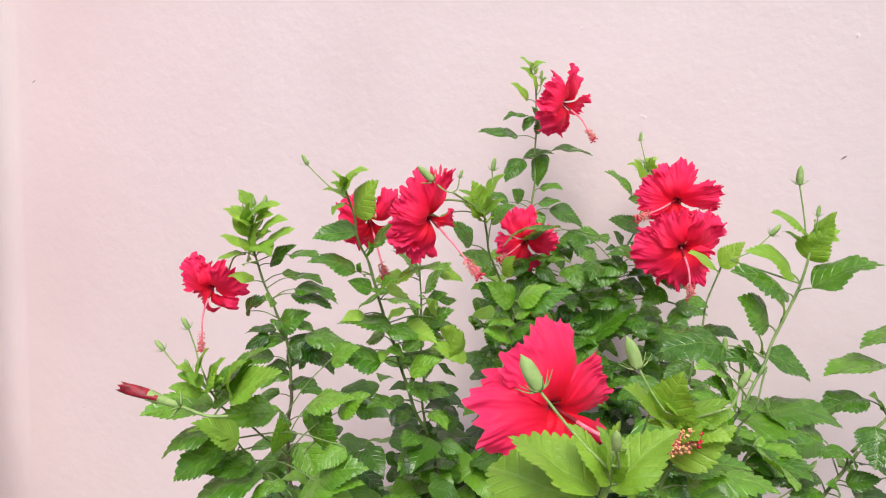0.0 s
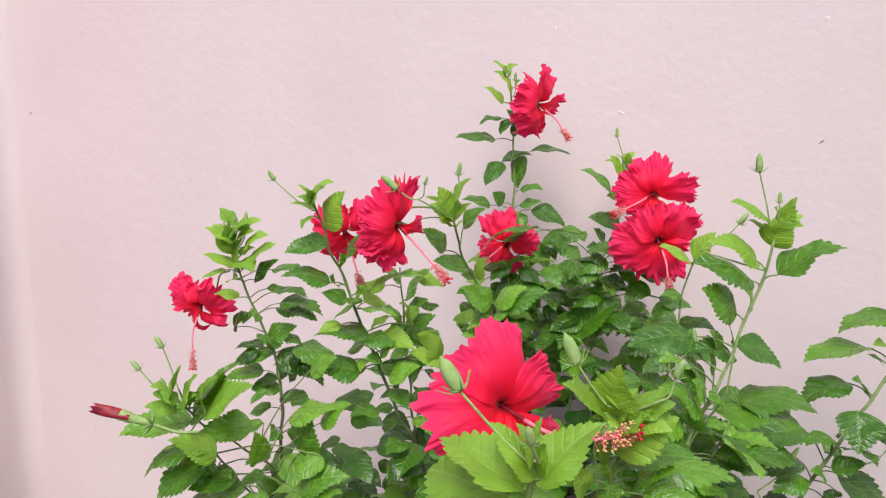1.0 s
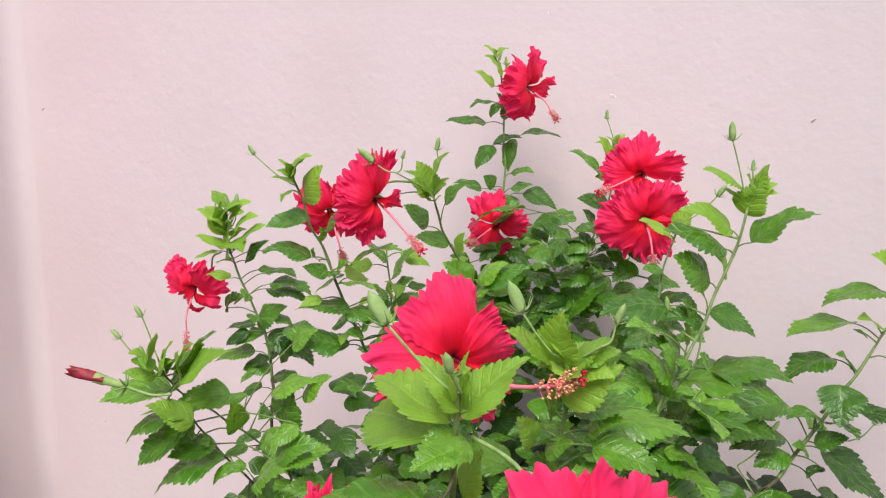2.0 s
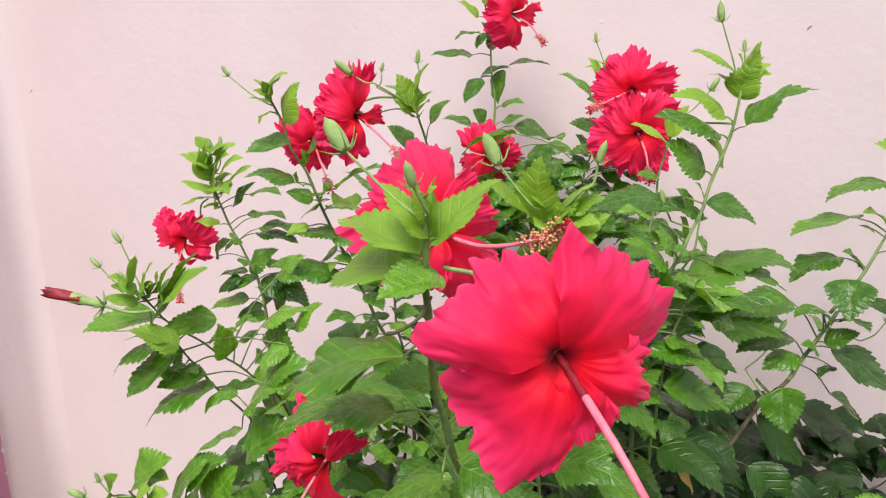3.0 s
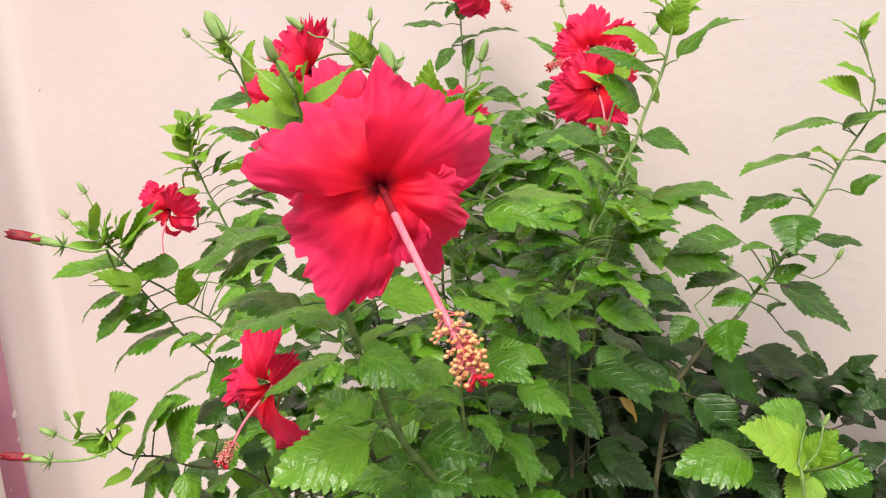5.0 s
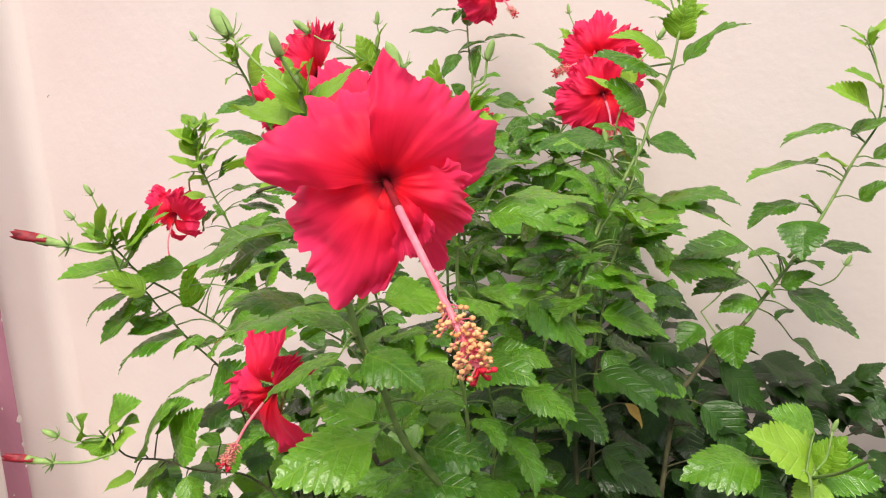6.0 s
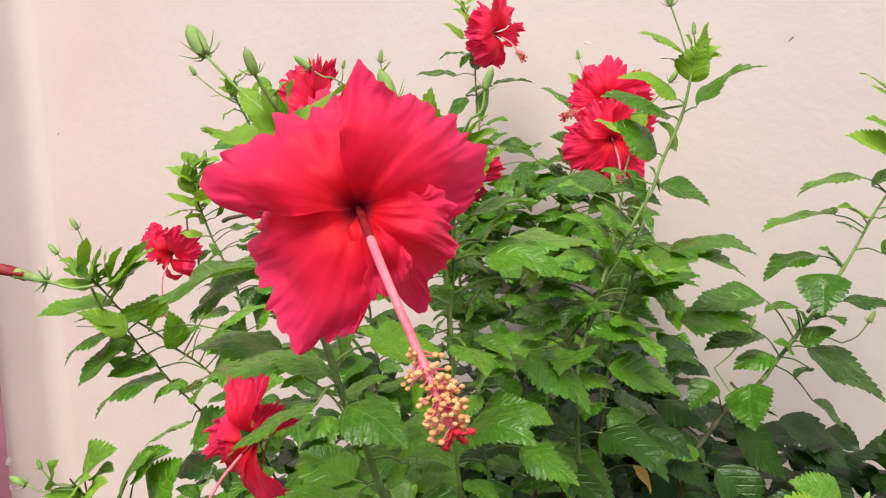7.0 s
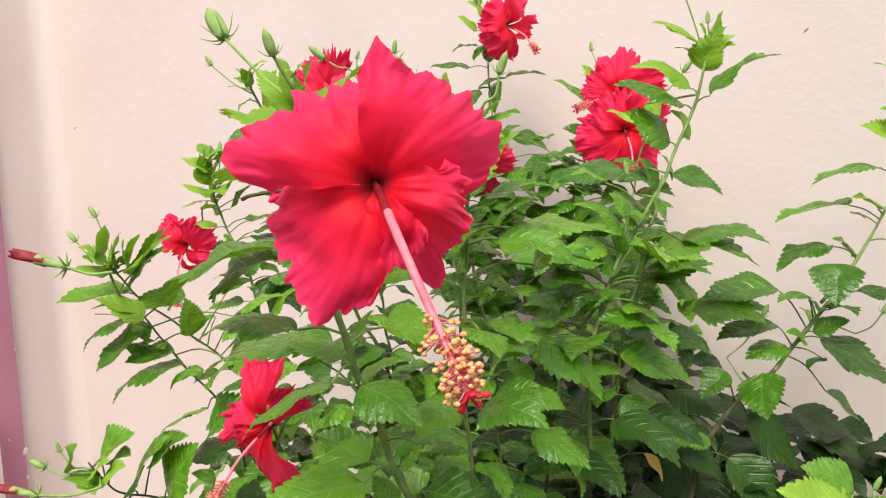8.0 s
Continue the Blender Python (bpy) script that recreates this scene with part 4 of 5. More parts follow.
leaves(back, GREEN, [(0.241, 1.030, 1.217, 0.190, 1.015, 1.200, 0.7, 0.9),
    (0.353, 1.030, 1.251, 0.398, 1.015, 1.241, 0.6, 0.8),
    (0.373, 1.030, 1.246, 0.341, 1.015, 1.219, 0.6, 0.8),
    (0.336, 1.030, 1.215, 0.373, 1.015, 1.189, 0.6, 0.7),
    (0.291, 1.030, 1.295, 0.318, 1.015, 1.269, 0.7, 0.8),
    (0.212, 1.030, 1.293, 0.241, 1.015, 1.267, 0.6, 0.8),
    (0.250, 1.030, 1.319, 0.268, 1.015, 1.292, 0.6, 0.7)])
bud(back, (0.302, 1.150, 1.484), (0.301, 1.150, 1.500), (0.314, 1.150, 1.450), 0.4, GREEN)
bud(back, (0.318, 1.130, 1.454), (0.319, 1.130, 1.462), (0.314, 1.130, 1.435), 0.4, GREEN)
flower(back, (0.329, 1.020, 1.405), (-0.400, -0.880, -0.100), 0.052, [(100,1.05,1.24), (22,1.15,0.83), (178,1.1,1.18), (240,.95,1.18), (300,.8,0.94)], (0.267, 0.980, 1.381), (0.316, 1.100, 1.376), 6, "frilled red hibiscus flower overlapping the one below")
flower(back, (0.329, 0.955, 1.345), (0.050, -0.970, -0.180), 0.055, [(122,1.0,1.24), (45,1.1,1.30), (208,1.15,1.18), (285,1.1,1.18), (340,.8,0.83)], (0.332, 0.915, 1.289), (0.338, 1.030, 1.316), 7, "large red hibiscus flower with a long drooping column")
stem(right, 0.0022, 0.0036, [(0.377, 0.725, 1.403), (0.370, 0.712, 1.383), (0.355, 0.699, 1.341), (0.339, 0.686, 1.308), (0.324, 0.672, 1.280), (0.304, 0.659, 1.252), (0.287, 0.646, 1.225), (0.272, 0.633, 1.198), (0.261, 0.620, 1.173), (0.248, 0.605, 1.114), (0.252, 0.621, 0.938), (0.260, 0.644, 0.645), (0.300, 0.720, 0.000)])
leaves(right, LIME, [(0.367, 0.720, 1.412, 0.321, 0.705, 1.432, 0.45, 0.8),
    (0.373, 0.720, 1.385, 0.381, 0.705, 1.421, 0.9, 1),
    (0.381, 0.720, 1.404, 0.386, 0.705, 1.438, 0.35, 0.6),
    (0.359, 0.720, 1.369, 0.301, 0.705, 1.391, 0.45, 0.7),
    (0.326, 0.720, 1.246, 0.314, 0.705, 1.273, 0.6, 0.9),
    (0.358, 0.720, 1.321, 0.337, 0.705, 1.348, 0.5, 0.7),
    (0.374, 0.720, 1.416, 0.364, 0.705, 1.427, 0.5, 0.7),
    (0.341, 0.720, 1.281, 0.327, 0.705, 1.306, 0.3, 0.6)])
leaves(right, OLIVE, [(0.373, 0.700, 1.359, 0.433, 0.685, 1.391, 0.3, 0.5),
    (0.349, 0.700, 1.352, 0.282, 0.685, 1.373, 0.5, 0.8),
    (0.336, 0.700, 1.317, 0.293, 0.685, 1.347, 0.85, 0.9),
    (0.337, 0.700, 1.287, 0.380, 0.685, 1.264, 0.6, 0.8),
    (0.345, 0.700, 1.222, 0.423, 0.685, 1.218, 0.35, 0.6),
    (0.320, 0.700, 1.213, 0.413, 0.685, 1.198, 0.35, 0.6),
    (0.335, 0.700, 1.272, 0.285, 0.685, 1.282, 0.5, 0.7),
    (0.293, 0.700, 1.292, 0.223, 0.685, 1.285, 0.5, 0.8),
    (0.306, 0.700, 1.238, 0.272, 0.685, 1.257, 0.5, 0.6),
    (0.295, 0.700, 1.227, 0.257, 0.685, 1.240, 0.5, 0.7),
    (0.288, 0.700, 1.209, 0.247, 0.685, 1.223, 0.5, 0.7)])
leaves(right, OLIVE, [(0.322, 0.700, 1.278, 0.303, 0.685, 1.303, 0.6, 0.7),
    (0.310, 0.700, 1.236, 0.278, 0.685, 1.274, 0.4, 0.5),
    (0.389, 0.800, 1.140, 0.455, 0.790, 1.132, 0.5, 0.6),
    (0.365, 0.750, 1.144, 0.436, 0.740, 1.132, 0.5, 0.7),
    (0.291, 0.700, 1.170, 0.332, 0.685, 1.153, 0.5, 0.8),
    (0.303, 0.700, 1.175, 0.344, 0.685, 1.201, 0.5, 0.7)])
bud(right, (0.357, 0.730, 1.460), (0.355, 0.730, 1.480), (0.373, 0.730, 1.406), 0.4, GREEN)
bud(right, (0.376, 0.720, 1.430), (0.376, 0.720, 1.442), (0.374, 0.720, 1.414), 0.4, GREEN)
bud(right, (0.369, 0.800, 1.396), (0.379, 0.800, 1.410), (0.328, 0.800, 1.364), 0.4, GREEN)
bud(right, (0.296, 0.700, 1.286), (0.293, 0.700, 1.302), (0.303, 0.700, 1.269), 0.4, GREEN)
stem(right, 0.0018, 0.004, [(0.345, 0.860, 1.353), (0.327, 0.844, 1.305), (0.316, 0.828, 1.265), (0.307, 0.812, 1.231), (0.293, 0.796, 1.173), (0.287, 0.780, 1.126), (0.284, 0.769, 1.063), (0.281, 0.766, 0.901), (0.279, 0.764, 0.619), (0.280, 0.780, 0.000)])
leaves(right, LIME, [(0.337, 0.850, 1.347, 0.357, 0.835, 1.381, 0.6, 0.8),
    (0.335, 0.850, 1.341, 0.291, 0.835, 1.363, 0.5, 0.8)])
leaves(right, GREEN, [(0.324, 0.840, 1.301, 0.296, 0.825, 1.304, 0.5, 0.7),
    (0.322, 0.840, 1.266, 0.364, 0.825, 1.262, 0.4, 0.5),
    (0.320, 0.840, 1.221, 0.279, 0.825, 1.206, 0.6, 0.8),
    (0.320, 0.840, 1.231, 0.353, 0.825, 1.228, 0.5, 0.7),
    (0.314, 0.840, 1.181, 0.271, 0.825, 1.195, 0.6, 0.8),
    (0.311, 0.840, 1.155, 0.361, 0.825, 1.188, 0.5, 0.7),
    (0.308, 0.840, 1.129, 0.256, 0.825, 1.129, 0.6, 0.8),
    (0.314, 0.840, 1.118, 0.345, 0.825, 1.157, 0.6, 0.8)])
stem(right, 0.0018, 0.0035, [(0.619, 0.830, 1.285), (0.596, 0.824, 1.254), (0.576, 0.818, 1.222), (0.558, 0.812, 1.197), (0.540, 0.806, 1.176), (0.510, 0.800, 1.141)])
stem(right, 0.0035, 0.0045, [(0.518, 0.800, 1.141), (0.493, 0.784, 1.118), (0.468, 0.768, 1.096), (0.444, 0.752, 1.076), (0.411, 0.736, 1.054), (0.385, 0.720, 1.030), (0.361, 0.706, 0.979), (0.349, 0.697, 0.824), (0.340, 0.690, 0.567), (0.360, 0.700, 0.000)])
stem(right, 0.0012, 0.0018, [(0.609, 0.840, 1.380), (0.620, 0.837, 1.347), (0.627, 0.833, 1.317), (0.619, 0.830, 1.285)])
bud(right, (0.612, 0.840, 1.379), (0.613, 0.840, 1.397), (0.620, 0.840, 1.353), 0.4, GREEN)
leaves(right, LIME, [(0.619, 0.830, 1.326, 0.573, 0.815, 1.346, 0.4, 0.7),
    (0.609, 0.830, 1.303, 0.554, 0.815, 1.330, 0.6, 0.8),
    (0.581, 0.830, 1.238, 0.547, 0.815, 1.253, 0.3, 0.5)])
leaves(right, OLIVE, [(0.581, 0.830, 1.284, 0.505, 0.815, 1.265, 0.3, 0.5),
    (0.550, 0.830, 1.244, 0.468, 0.815, 1.227, 0.3, 0.5),
    (0.554, 0.830, 1.187, 0.527, 0.815, 1.209, 0.4, 0.5),
    (0.531, 0.830, 1.199, 0.469, 0.815, 1.174, 0.3, 0.5),
    (0.552, 0.830, 1.236, 0.562, 0.815, 1.228, 0.5, 0.6),
    (0.601, 0.830, 1.199, 0.628, 0.815, 1.219, 0.5, 0.6),
    (0.598, 0.830, 1.238, 0.640, 0.815, 1.228, 0.35, 0.5),
    (0.589, 0.830, 1.274, 0.637, 0.815, 1.290, 0.4, 0.6),
    (0.615, 0.830, 1.246, 0.644, 0.815, 1.264, 0.4, 0.6),
    (0.623, 0.830, 1.304, 0.649, 0.815, 1.289, 0.5, 0.7)])
leaves(right, GREEN, [(0.512, 0.770, 1.187, 0.502, 0.740, 1.148, 1.1, 1),
    (0.533, 0.770, 1.157, 0.580, 0.755, 1.150, 0.35, 0.6),
    (0.491, 0.770, 1.116, 0.522, 0.755, 1.130, 0.5, 0.7),
    (0.499, 0.770, 1.109, 0.558, 0.730, 1.062, 0.6, 0.9),
    (0.453, 0.770, 1.164, 0.375, 0.755, 1.152, 0.35, 0.6),
    (0.486, 0.770, 1.154, 0.451, 0.755, 1.149, 0.25, 0.4),
    (0.483, 0.770, 1.106, 0.459, 0.755, 1.119, 0.6, 0.7),
    (0.463, 0.770, 1.102, 0.419, 0.755, 1.091, 0.5, 0.8),
    (0.454, 0.770, 1.124, 0.390, 0.755, 1.110, 0.35, 0.6),
    (0.488, 0.770, 1.149, 0.491, 0.755, 1.138, 0.5, 0.5),
    (0.501, 0.770, 1.087, 0.480, 0.755, 1.079, 0.3, 0.5)])
leaves(right, GREEN, [(0.423, 0.710, 1.088, 0.418, 0.680, 1.051, 1.05, 1),
    (0.387, 0.710, 1.091, 0.361, 0.695, 1.067, 0.85, 0.9),
    (0.347, 0.710, 1.138, 0.346, 0.695, 1.102, 0.9, 0.9),
    (0.516, 0.800, 1.042, 0.550, 0.790, 1.000, 0.5, 0.7)])
leaves(right, SHADED, [(0.494, 0.840, 1.007, 0.578, 0.820, 0.950, 0.5, 0.9),
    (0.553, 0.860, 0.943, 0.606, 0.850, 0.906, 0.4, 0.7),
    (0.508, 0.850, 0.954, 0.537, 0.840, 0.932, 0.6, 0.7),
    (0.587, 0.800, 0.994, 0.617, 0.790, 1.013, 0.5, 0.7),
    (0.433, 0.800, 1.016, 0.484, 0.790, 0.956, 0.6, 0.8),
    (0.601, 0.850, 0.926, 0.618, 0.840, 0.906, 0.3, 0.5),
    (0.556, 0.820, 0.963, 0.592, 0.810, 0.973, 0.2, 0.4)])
leaves(right, SHADED, [(0.618, 0.850, 0.941, 0.656, 0.840, 0.928, 0.7, 0.8),
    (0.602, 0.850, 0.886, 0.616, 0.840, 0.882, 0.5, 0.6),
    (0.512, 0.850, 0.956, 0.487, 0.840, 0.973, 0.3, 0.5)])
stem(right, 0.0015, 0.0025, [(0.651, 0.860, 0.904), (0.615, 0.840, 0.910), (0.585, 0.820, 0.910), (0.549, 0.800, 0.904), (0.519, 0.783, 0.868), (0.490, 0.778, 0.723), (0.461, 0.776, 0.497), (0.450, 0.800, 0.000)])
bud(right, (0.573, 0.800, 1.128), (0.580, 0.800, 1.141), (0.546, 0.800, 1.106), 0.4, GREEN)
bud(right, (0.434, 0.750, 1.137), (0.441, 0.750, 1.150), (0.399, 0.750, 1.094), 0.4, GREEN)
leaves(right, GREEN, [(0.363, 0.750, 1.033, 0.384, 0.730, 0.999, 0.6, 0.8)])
leaves(right, SHADED, [(0.331, 0.700, 1.026, 0.378, 0.685, 0.984, 0.6, 0.95),
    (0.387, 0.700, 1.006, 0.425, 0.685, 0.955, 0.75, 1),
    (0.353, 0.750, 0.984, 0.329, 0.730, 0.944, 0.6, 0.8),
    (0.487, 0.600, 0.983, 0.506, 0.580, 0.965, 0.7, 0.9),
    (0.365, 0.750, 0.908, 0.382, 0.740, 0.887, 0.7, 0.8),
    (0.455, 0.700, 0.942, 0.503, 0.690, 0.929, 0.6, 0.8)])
stem(front, 0.0018, 0.003, [(0.402, 0.470, 1.046), (0.404, 0.465, 1.044), (0.405, 0.460, 1.028), (0.405, 0.449, 0.965), (0.401, 0.454, 0.823), (0.395, 0.463, 0.566), (0.380, 0.500, 0.000)])
stem(front, 0.0022, 0.0015, [(0.406, 0.470, 1.041), (0.411, 0.435, 1.065), (0.414, 0.400, 1.087)])
leaves(front, LIME, [(0.416, 0.490, 1.041, 0.360, 0.478, 1.072, 0.62, 0.9),
    (0.418, 0.490, 1.038, 0.433, 0.478, 1.069, 0.62, 0.9),
    (0.418, 0.485, 1.029, 0.398, 0.470, 1.004, 0.85, 0.9),
    (0.414, 0.490, 1.040, 0.424, 0.478, 1.062, 0.45, 0.9)])
leaves(front, OLIVE, [(0.374, 0.490, 1.043, 0.313, 0.478, 1.037, 0.60, 0.9),
    (0.421, 0.505, 1.060, 0.384, 0.500, 1.080, 0.80, 0.9)])
leaves(front, GREEN, [(0.420, 0.505, 1.029, 0.468, 0.495, 1.020, 0.75, 0.9)])
bud(front, (0.419, 0.470, 1.077), (0.423, 0.470, 1.086), (0.408, 0.470, 1.046), 0.4, GREEN)
leaves(right, GREEN, [(0.310, 0.620, 1.160, 0.256, 0.600, 1.166, 0.55, 0.9),
    (0.278, 0.620, 1.094, 0.300, 0.605, 1.064, 0.75, 0.9),
    (0.225, 0.580, 1.071, 0.235, 0.560, 1.026, 0.5, 0.9),
    (0.236, 0.620, 1.051, 0.276, 0.605, 1.009, 0.5, 0.9),
    (0.166, 0.560, 1.007, 0.225, 0.540, 1.002, 0.7, 0.95),
    (0.189, 0.560, 1.048, 0.147, 0.540, 1.030, 0.6, 0.8),
    (0.301, 0.620, 1.198, 0.352, 0.605, 1.212, 0.4, 0.7),
    (0.241, 0.620, 1.177, 0.277, 0.605, 1.190, 0.5, 0.8),
    (0.262, 0.620, 1.211, 0.210, 0.605, 1.205, 0.4, 0.7),
    (0.207, 0.620, 1.200, 0.249, 0.605, 1.197, 0.5, 0.7)])
leaves(right, SHADED, [(0.272, 0.620, 0.996, 0.325, 0.605, 0.953, 0.5, 0.95)])
leaves(right, GREEN, [(0.185, 0.620, 1.222, 0.241, 0.605, 1.212, 0.5, 0.7),
    (0.289, 0.620, 1.178, 0.308, 0.605, 1.183, 0.5, 0.7),
    (0.298, 0.620, 1.195, 0.334, 0.605, 1.190, 0.3, 0.5),
    (0.251, 0.620, 1.141, 0.272, 0.605, 1.135, 0.6, 0.8),
    (0.245, 0.620, 1.147, 0.266, 0.605, 1.138, 0.6, 0.8),
    (0.202, 0.620, 1.087, 0.244, 0.605, 1.085, 0.5, 0.8),
    (0.186, 0.620, 1.072, 0.155, 0.605, 1.092, 0.5, 0.8),
    (0.222, 0.620, 1.077, 0.186, 0.605, 1.069, 0.6, 0.8),
    (0.233, 0.620, 1.055, 0.243, 0.605, 1.045, 0.5, 0.7),
    (0.329, 0.700, 1.122, 0.370, 0.690, 1.112, 0.5, 0.7)])
leaves(right, GREEN, [(0.209, 0.570, 1.159, 0.253, 0.540, 1.116, 0.45, 0.85),
    (0.206, 0.570, 1.151, 0.165, 0.555, 1.140, 0.4, 0.7),
    (0.211, 0.570, 1.156, 0.234, 0.555, 1.148, 0.6, 0.8)])
stem(right, 0.0016, 0.003, [(0.304, 0.620, 1.227), (0.292, 0.623, 1.193), (0.279, 0.625, 1.161), (0.275, 0.627, 1.110), (0.269, 0.630, 1.061), (0.266, 0.632, 0.996), (0.263, 0.638, 0.849), (0.260, 0.646, 0.583), (0.260, 0.660, 0.000)])
stem(right, 0.0016, 0.003, [(0.321, 0.660, 1.286), (0.309, 0.650, 1.246), (0.282, 0.640, 1.209), (0.262, 0.630, 1.180), (0.239, 0.620, 1.148), (0.219, 0.611, 1.090), (0.205, 0.625, 0.918), (0.193, 0.644, 0.631), (0.200, 0.700, 0.000)])
leaves(right, MID, [(0.262, 0.640, 1.139, 0.207, 0.625, 1.137, 0.5, 0.8),
    (0.244, 0.640, 1.178, 0.193, 0.625, 1.176, 0.5, 0.8),
    (0.267, 0.640, 1.226, 0.216, 0.625, 1.210, 0.5, 0.7),
    (0.276, 0.640, 1.203, 0.235, 0.625, 1.222, 0.5, 0.7),
    (0.283, 0.640, 1.235, 0.239, 0.625, 1.265, 0.4, 0.7),
    (0.289, 0.640, 1.250, 0.270, 0.625, 1.273, 0.5, 0.7),
    (0.307, 0.640, 1.224, 0.287, 0.625, 1.227, 0.6, 0.8),
    (0.316, 0.640, 1.224, 0.295, 0.625, 1.211, 0.5, 0.7),
    (0.304, 0.640, 1.250, 0.287, 0.625, 1.254, 0.5, 0.6),
    (0.320, 0.640, 1.246, 0.305, 0.625, 1.266, 0.6, 0.9),
    (0.279, 0.640, 1.219, 0.281, 0.625, 1.245, 0.5, 0.8)])
leaves(right, MID, [(0.263, 0.640, 1.178, 0.286, 0.625, 1.186, 0.5, 0.7),
    (0.224, 0.640, 1.153, 0.191, 0.625, 1.131, 0.6, 0.8),
    (0.249, 0.640, 1.152, 0.218, 0.625, 1.185, 0.5, 0.8),
    (0.306, 0.640, 1.202, 0.358, 0.625, 1.206, 0.4, 0.6),
    (0.235, 0.640, 1.204, 0.211, 0.625, 1.229, 0.6, 0.7),
    (0.268, 0.640, 1.282, 0.237, 0.625, 1.290, 0.4, 0.7)])
stem(front, 0.0026, 0.0054, [(0.089, 0.336, 1.342), (0.091, 0.342, 1.315), (0.089, 0.352, 1.290), (0.087, 0.385, 1.229), (0.091, 0.405, 1.187), (0.099, 0.425, 1.142), (0.109, 0.445, 1.091), (0.150, 0.490, 0.97), (0.185, 0.56, 0.55), (0.17, 0.62, 0.0)])
leaves(front, LIME, [(0.093, 0.338, 1.318, 0.129, 0.353, 1.348, .50, .95),
    (0.086, 0.341, 1.314, 0.040, 0.372, 1.328, .42, .85),
    (0.091, 0.338, 1.322, 0.067, 0.347, 1.350, .44, .8),
    (0.095, 0.339, 1.322, 0.096, 0.351, 1.352, .42, .9),
    (0.082, 0.348, 1.304, 0.034, 0.402, 1.292, .52, .7),
    (0.090, 0.338, 1.330, 0.084, 0.333, 1.348, .4, .9),
    (0.093, 0.380, 1.249, 0.104, 0.380, 1.281, 0.55, 0.9)])
leaves(front, MID, [(0.095, 0.346, 1.302, 0.066, 0.320, 1.296, .74, .9),
    (0.060, 0.372, 1.250, 0.015, 0.388, 1.222, .4, .6),
    (0.06, 0.405, 1.202, -0.002, 0.395, 1.198, .32, .6),
    (0.110, 0.420, 1.200, 0.155, 0.440, 1.185, .5, .7)])
leaves(front, MID, [(0.074, 0.350, 1.257, -0.001, 0.365, 1.223, .34, .5)])
leaves(front, MID, [(0.083, 0.420, 1.215, 0.051, 0.410, 1.221, 0.5, 0.8),
    (0.067, 0.450, 1.216, 0.046, 0.450, 1.201, 0.5, 0.7),
    (0.093, 0.420, 1.190, 0.105, 0.420, 1.211, 0.6, 0.8)])
bud(front, (0.051, 0.348, 1.366), (0.040, 0.354, 1.383), (0.089, 0.337, 1.331), 0.46, GREEN)
bud(front, (0.0865, 0.320, 1.350), (0.084, 0.316, 1.362), (0.092, 0.334, 1.334), 0.44, GREEN)
flower(front, (0.148, 0.246, 1.289), (0.160, -0.970, 0.060), 0.0435, [(128, 1.05, 1.24, .05, ((.72, .28, .18),)), (48, 1.05, 1.36, 0, ((.90, .24, .14), (-.48, .15, .30))), (330, .86, .98, 0, ((-.78, .40, .22), (.7, -.10, .3))), (278, .74, .95), (225, 1.08, 1.18, 0, ((.42, .15, .22), (-.62, .05, .2)))], (0.184, 0.196, 1.226), (0.098, 0.343, 1.306), 8, "large open red hibiscus flower with broad frilled petals and a long column", 12, 0.28)
stem(front, 0.0018, 0.003, [(0.166, 0.440, 1.317), (0.164, 0.450, 1.287), (0.160, 0.460, 1.252), (0.157, 0.470, 1.215), (0.154, 0.479, 1.151), (0.153, 0.508, 0.972), (0.154, 0.542, 0.668), (0.160, 0.600, 0.000)])
leaves(front, LIME, [(0.156, 0.445, 1.313, 0.155, 0.430, 1.355, 0.8, 1),
    (0.162, 0.445, 1.312, 0.188, 0.430, 1.337, 0.38, 0.8),
    (0.149, 0.445, 1.314, 0.117, 0.430, 1.340, 0.35, 0.8),
    (0.158, 0.445, 1.288, 0.197, 0.436, 1.317, 0.62, 0.8),
    (0.140, 0.445, 1.254, 0.127, 0.430, 1.281, 0.6, 0.9),
    (0.158, 0.445, 1.314, 0.163, 0.430, 1.330, 0.5, 0.8)])
leaves(front, MID, [(0.170, 0.460, 1.272, 0.217, 0.445, 1.282, 0.4, 0.7),
    (0.151, 0.460, 1.275, 0.161, 0.445, 1.298, 0.5, 0.7),
    (0.150, 0.460, 1.258, 0.122, 0.445, 1.261, 0.5, 0.7),
    (0.180, 0.460, 1.259, 0.203, 0.445, 1.274, 0.4, 0.6),
    (0.203, 0.500, 1.227, 0.228, 0.480, 1.250, 0.6, 0.9),
    (0.150, 0.460, 1.245, 0.168, 0.445, 1.257, 0.6, 0.8)])
bud(front, (0.129, 0.441, 1.350), (0.120, 0.446, 1.370), (0.150, 0.440, 1.322), 0.44, GREEN)
bud(front, (0.187, 0.420, 1.350), (0.192, 0.420, 1.363), (0.178, 0.420, 1.334), 0.4, GREEN)
flower(front, (0.086, 0.468, 1.305), (0.280, -0.940, 0.120), 0.0435, [(104, 1.28, 1.22, 0, ((-.35, .10, .35),)), (31, 1.06, 1.0, 0, ((.85, .24, .2), (-.80, .20, .25))), (192, 1.30, 1.15, 0, ((-.4, .06, .3),)), (250, .95, .95), (308, 1.24, .95, 0, ((-.2, .08, .3),))], (0.166, 0.424, 1.312), (0.091, 0.500, 1.250), 9, "bright red hibiscus flower above a lime-green young shoot", 4, 0.45, 0.011)
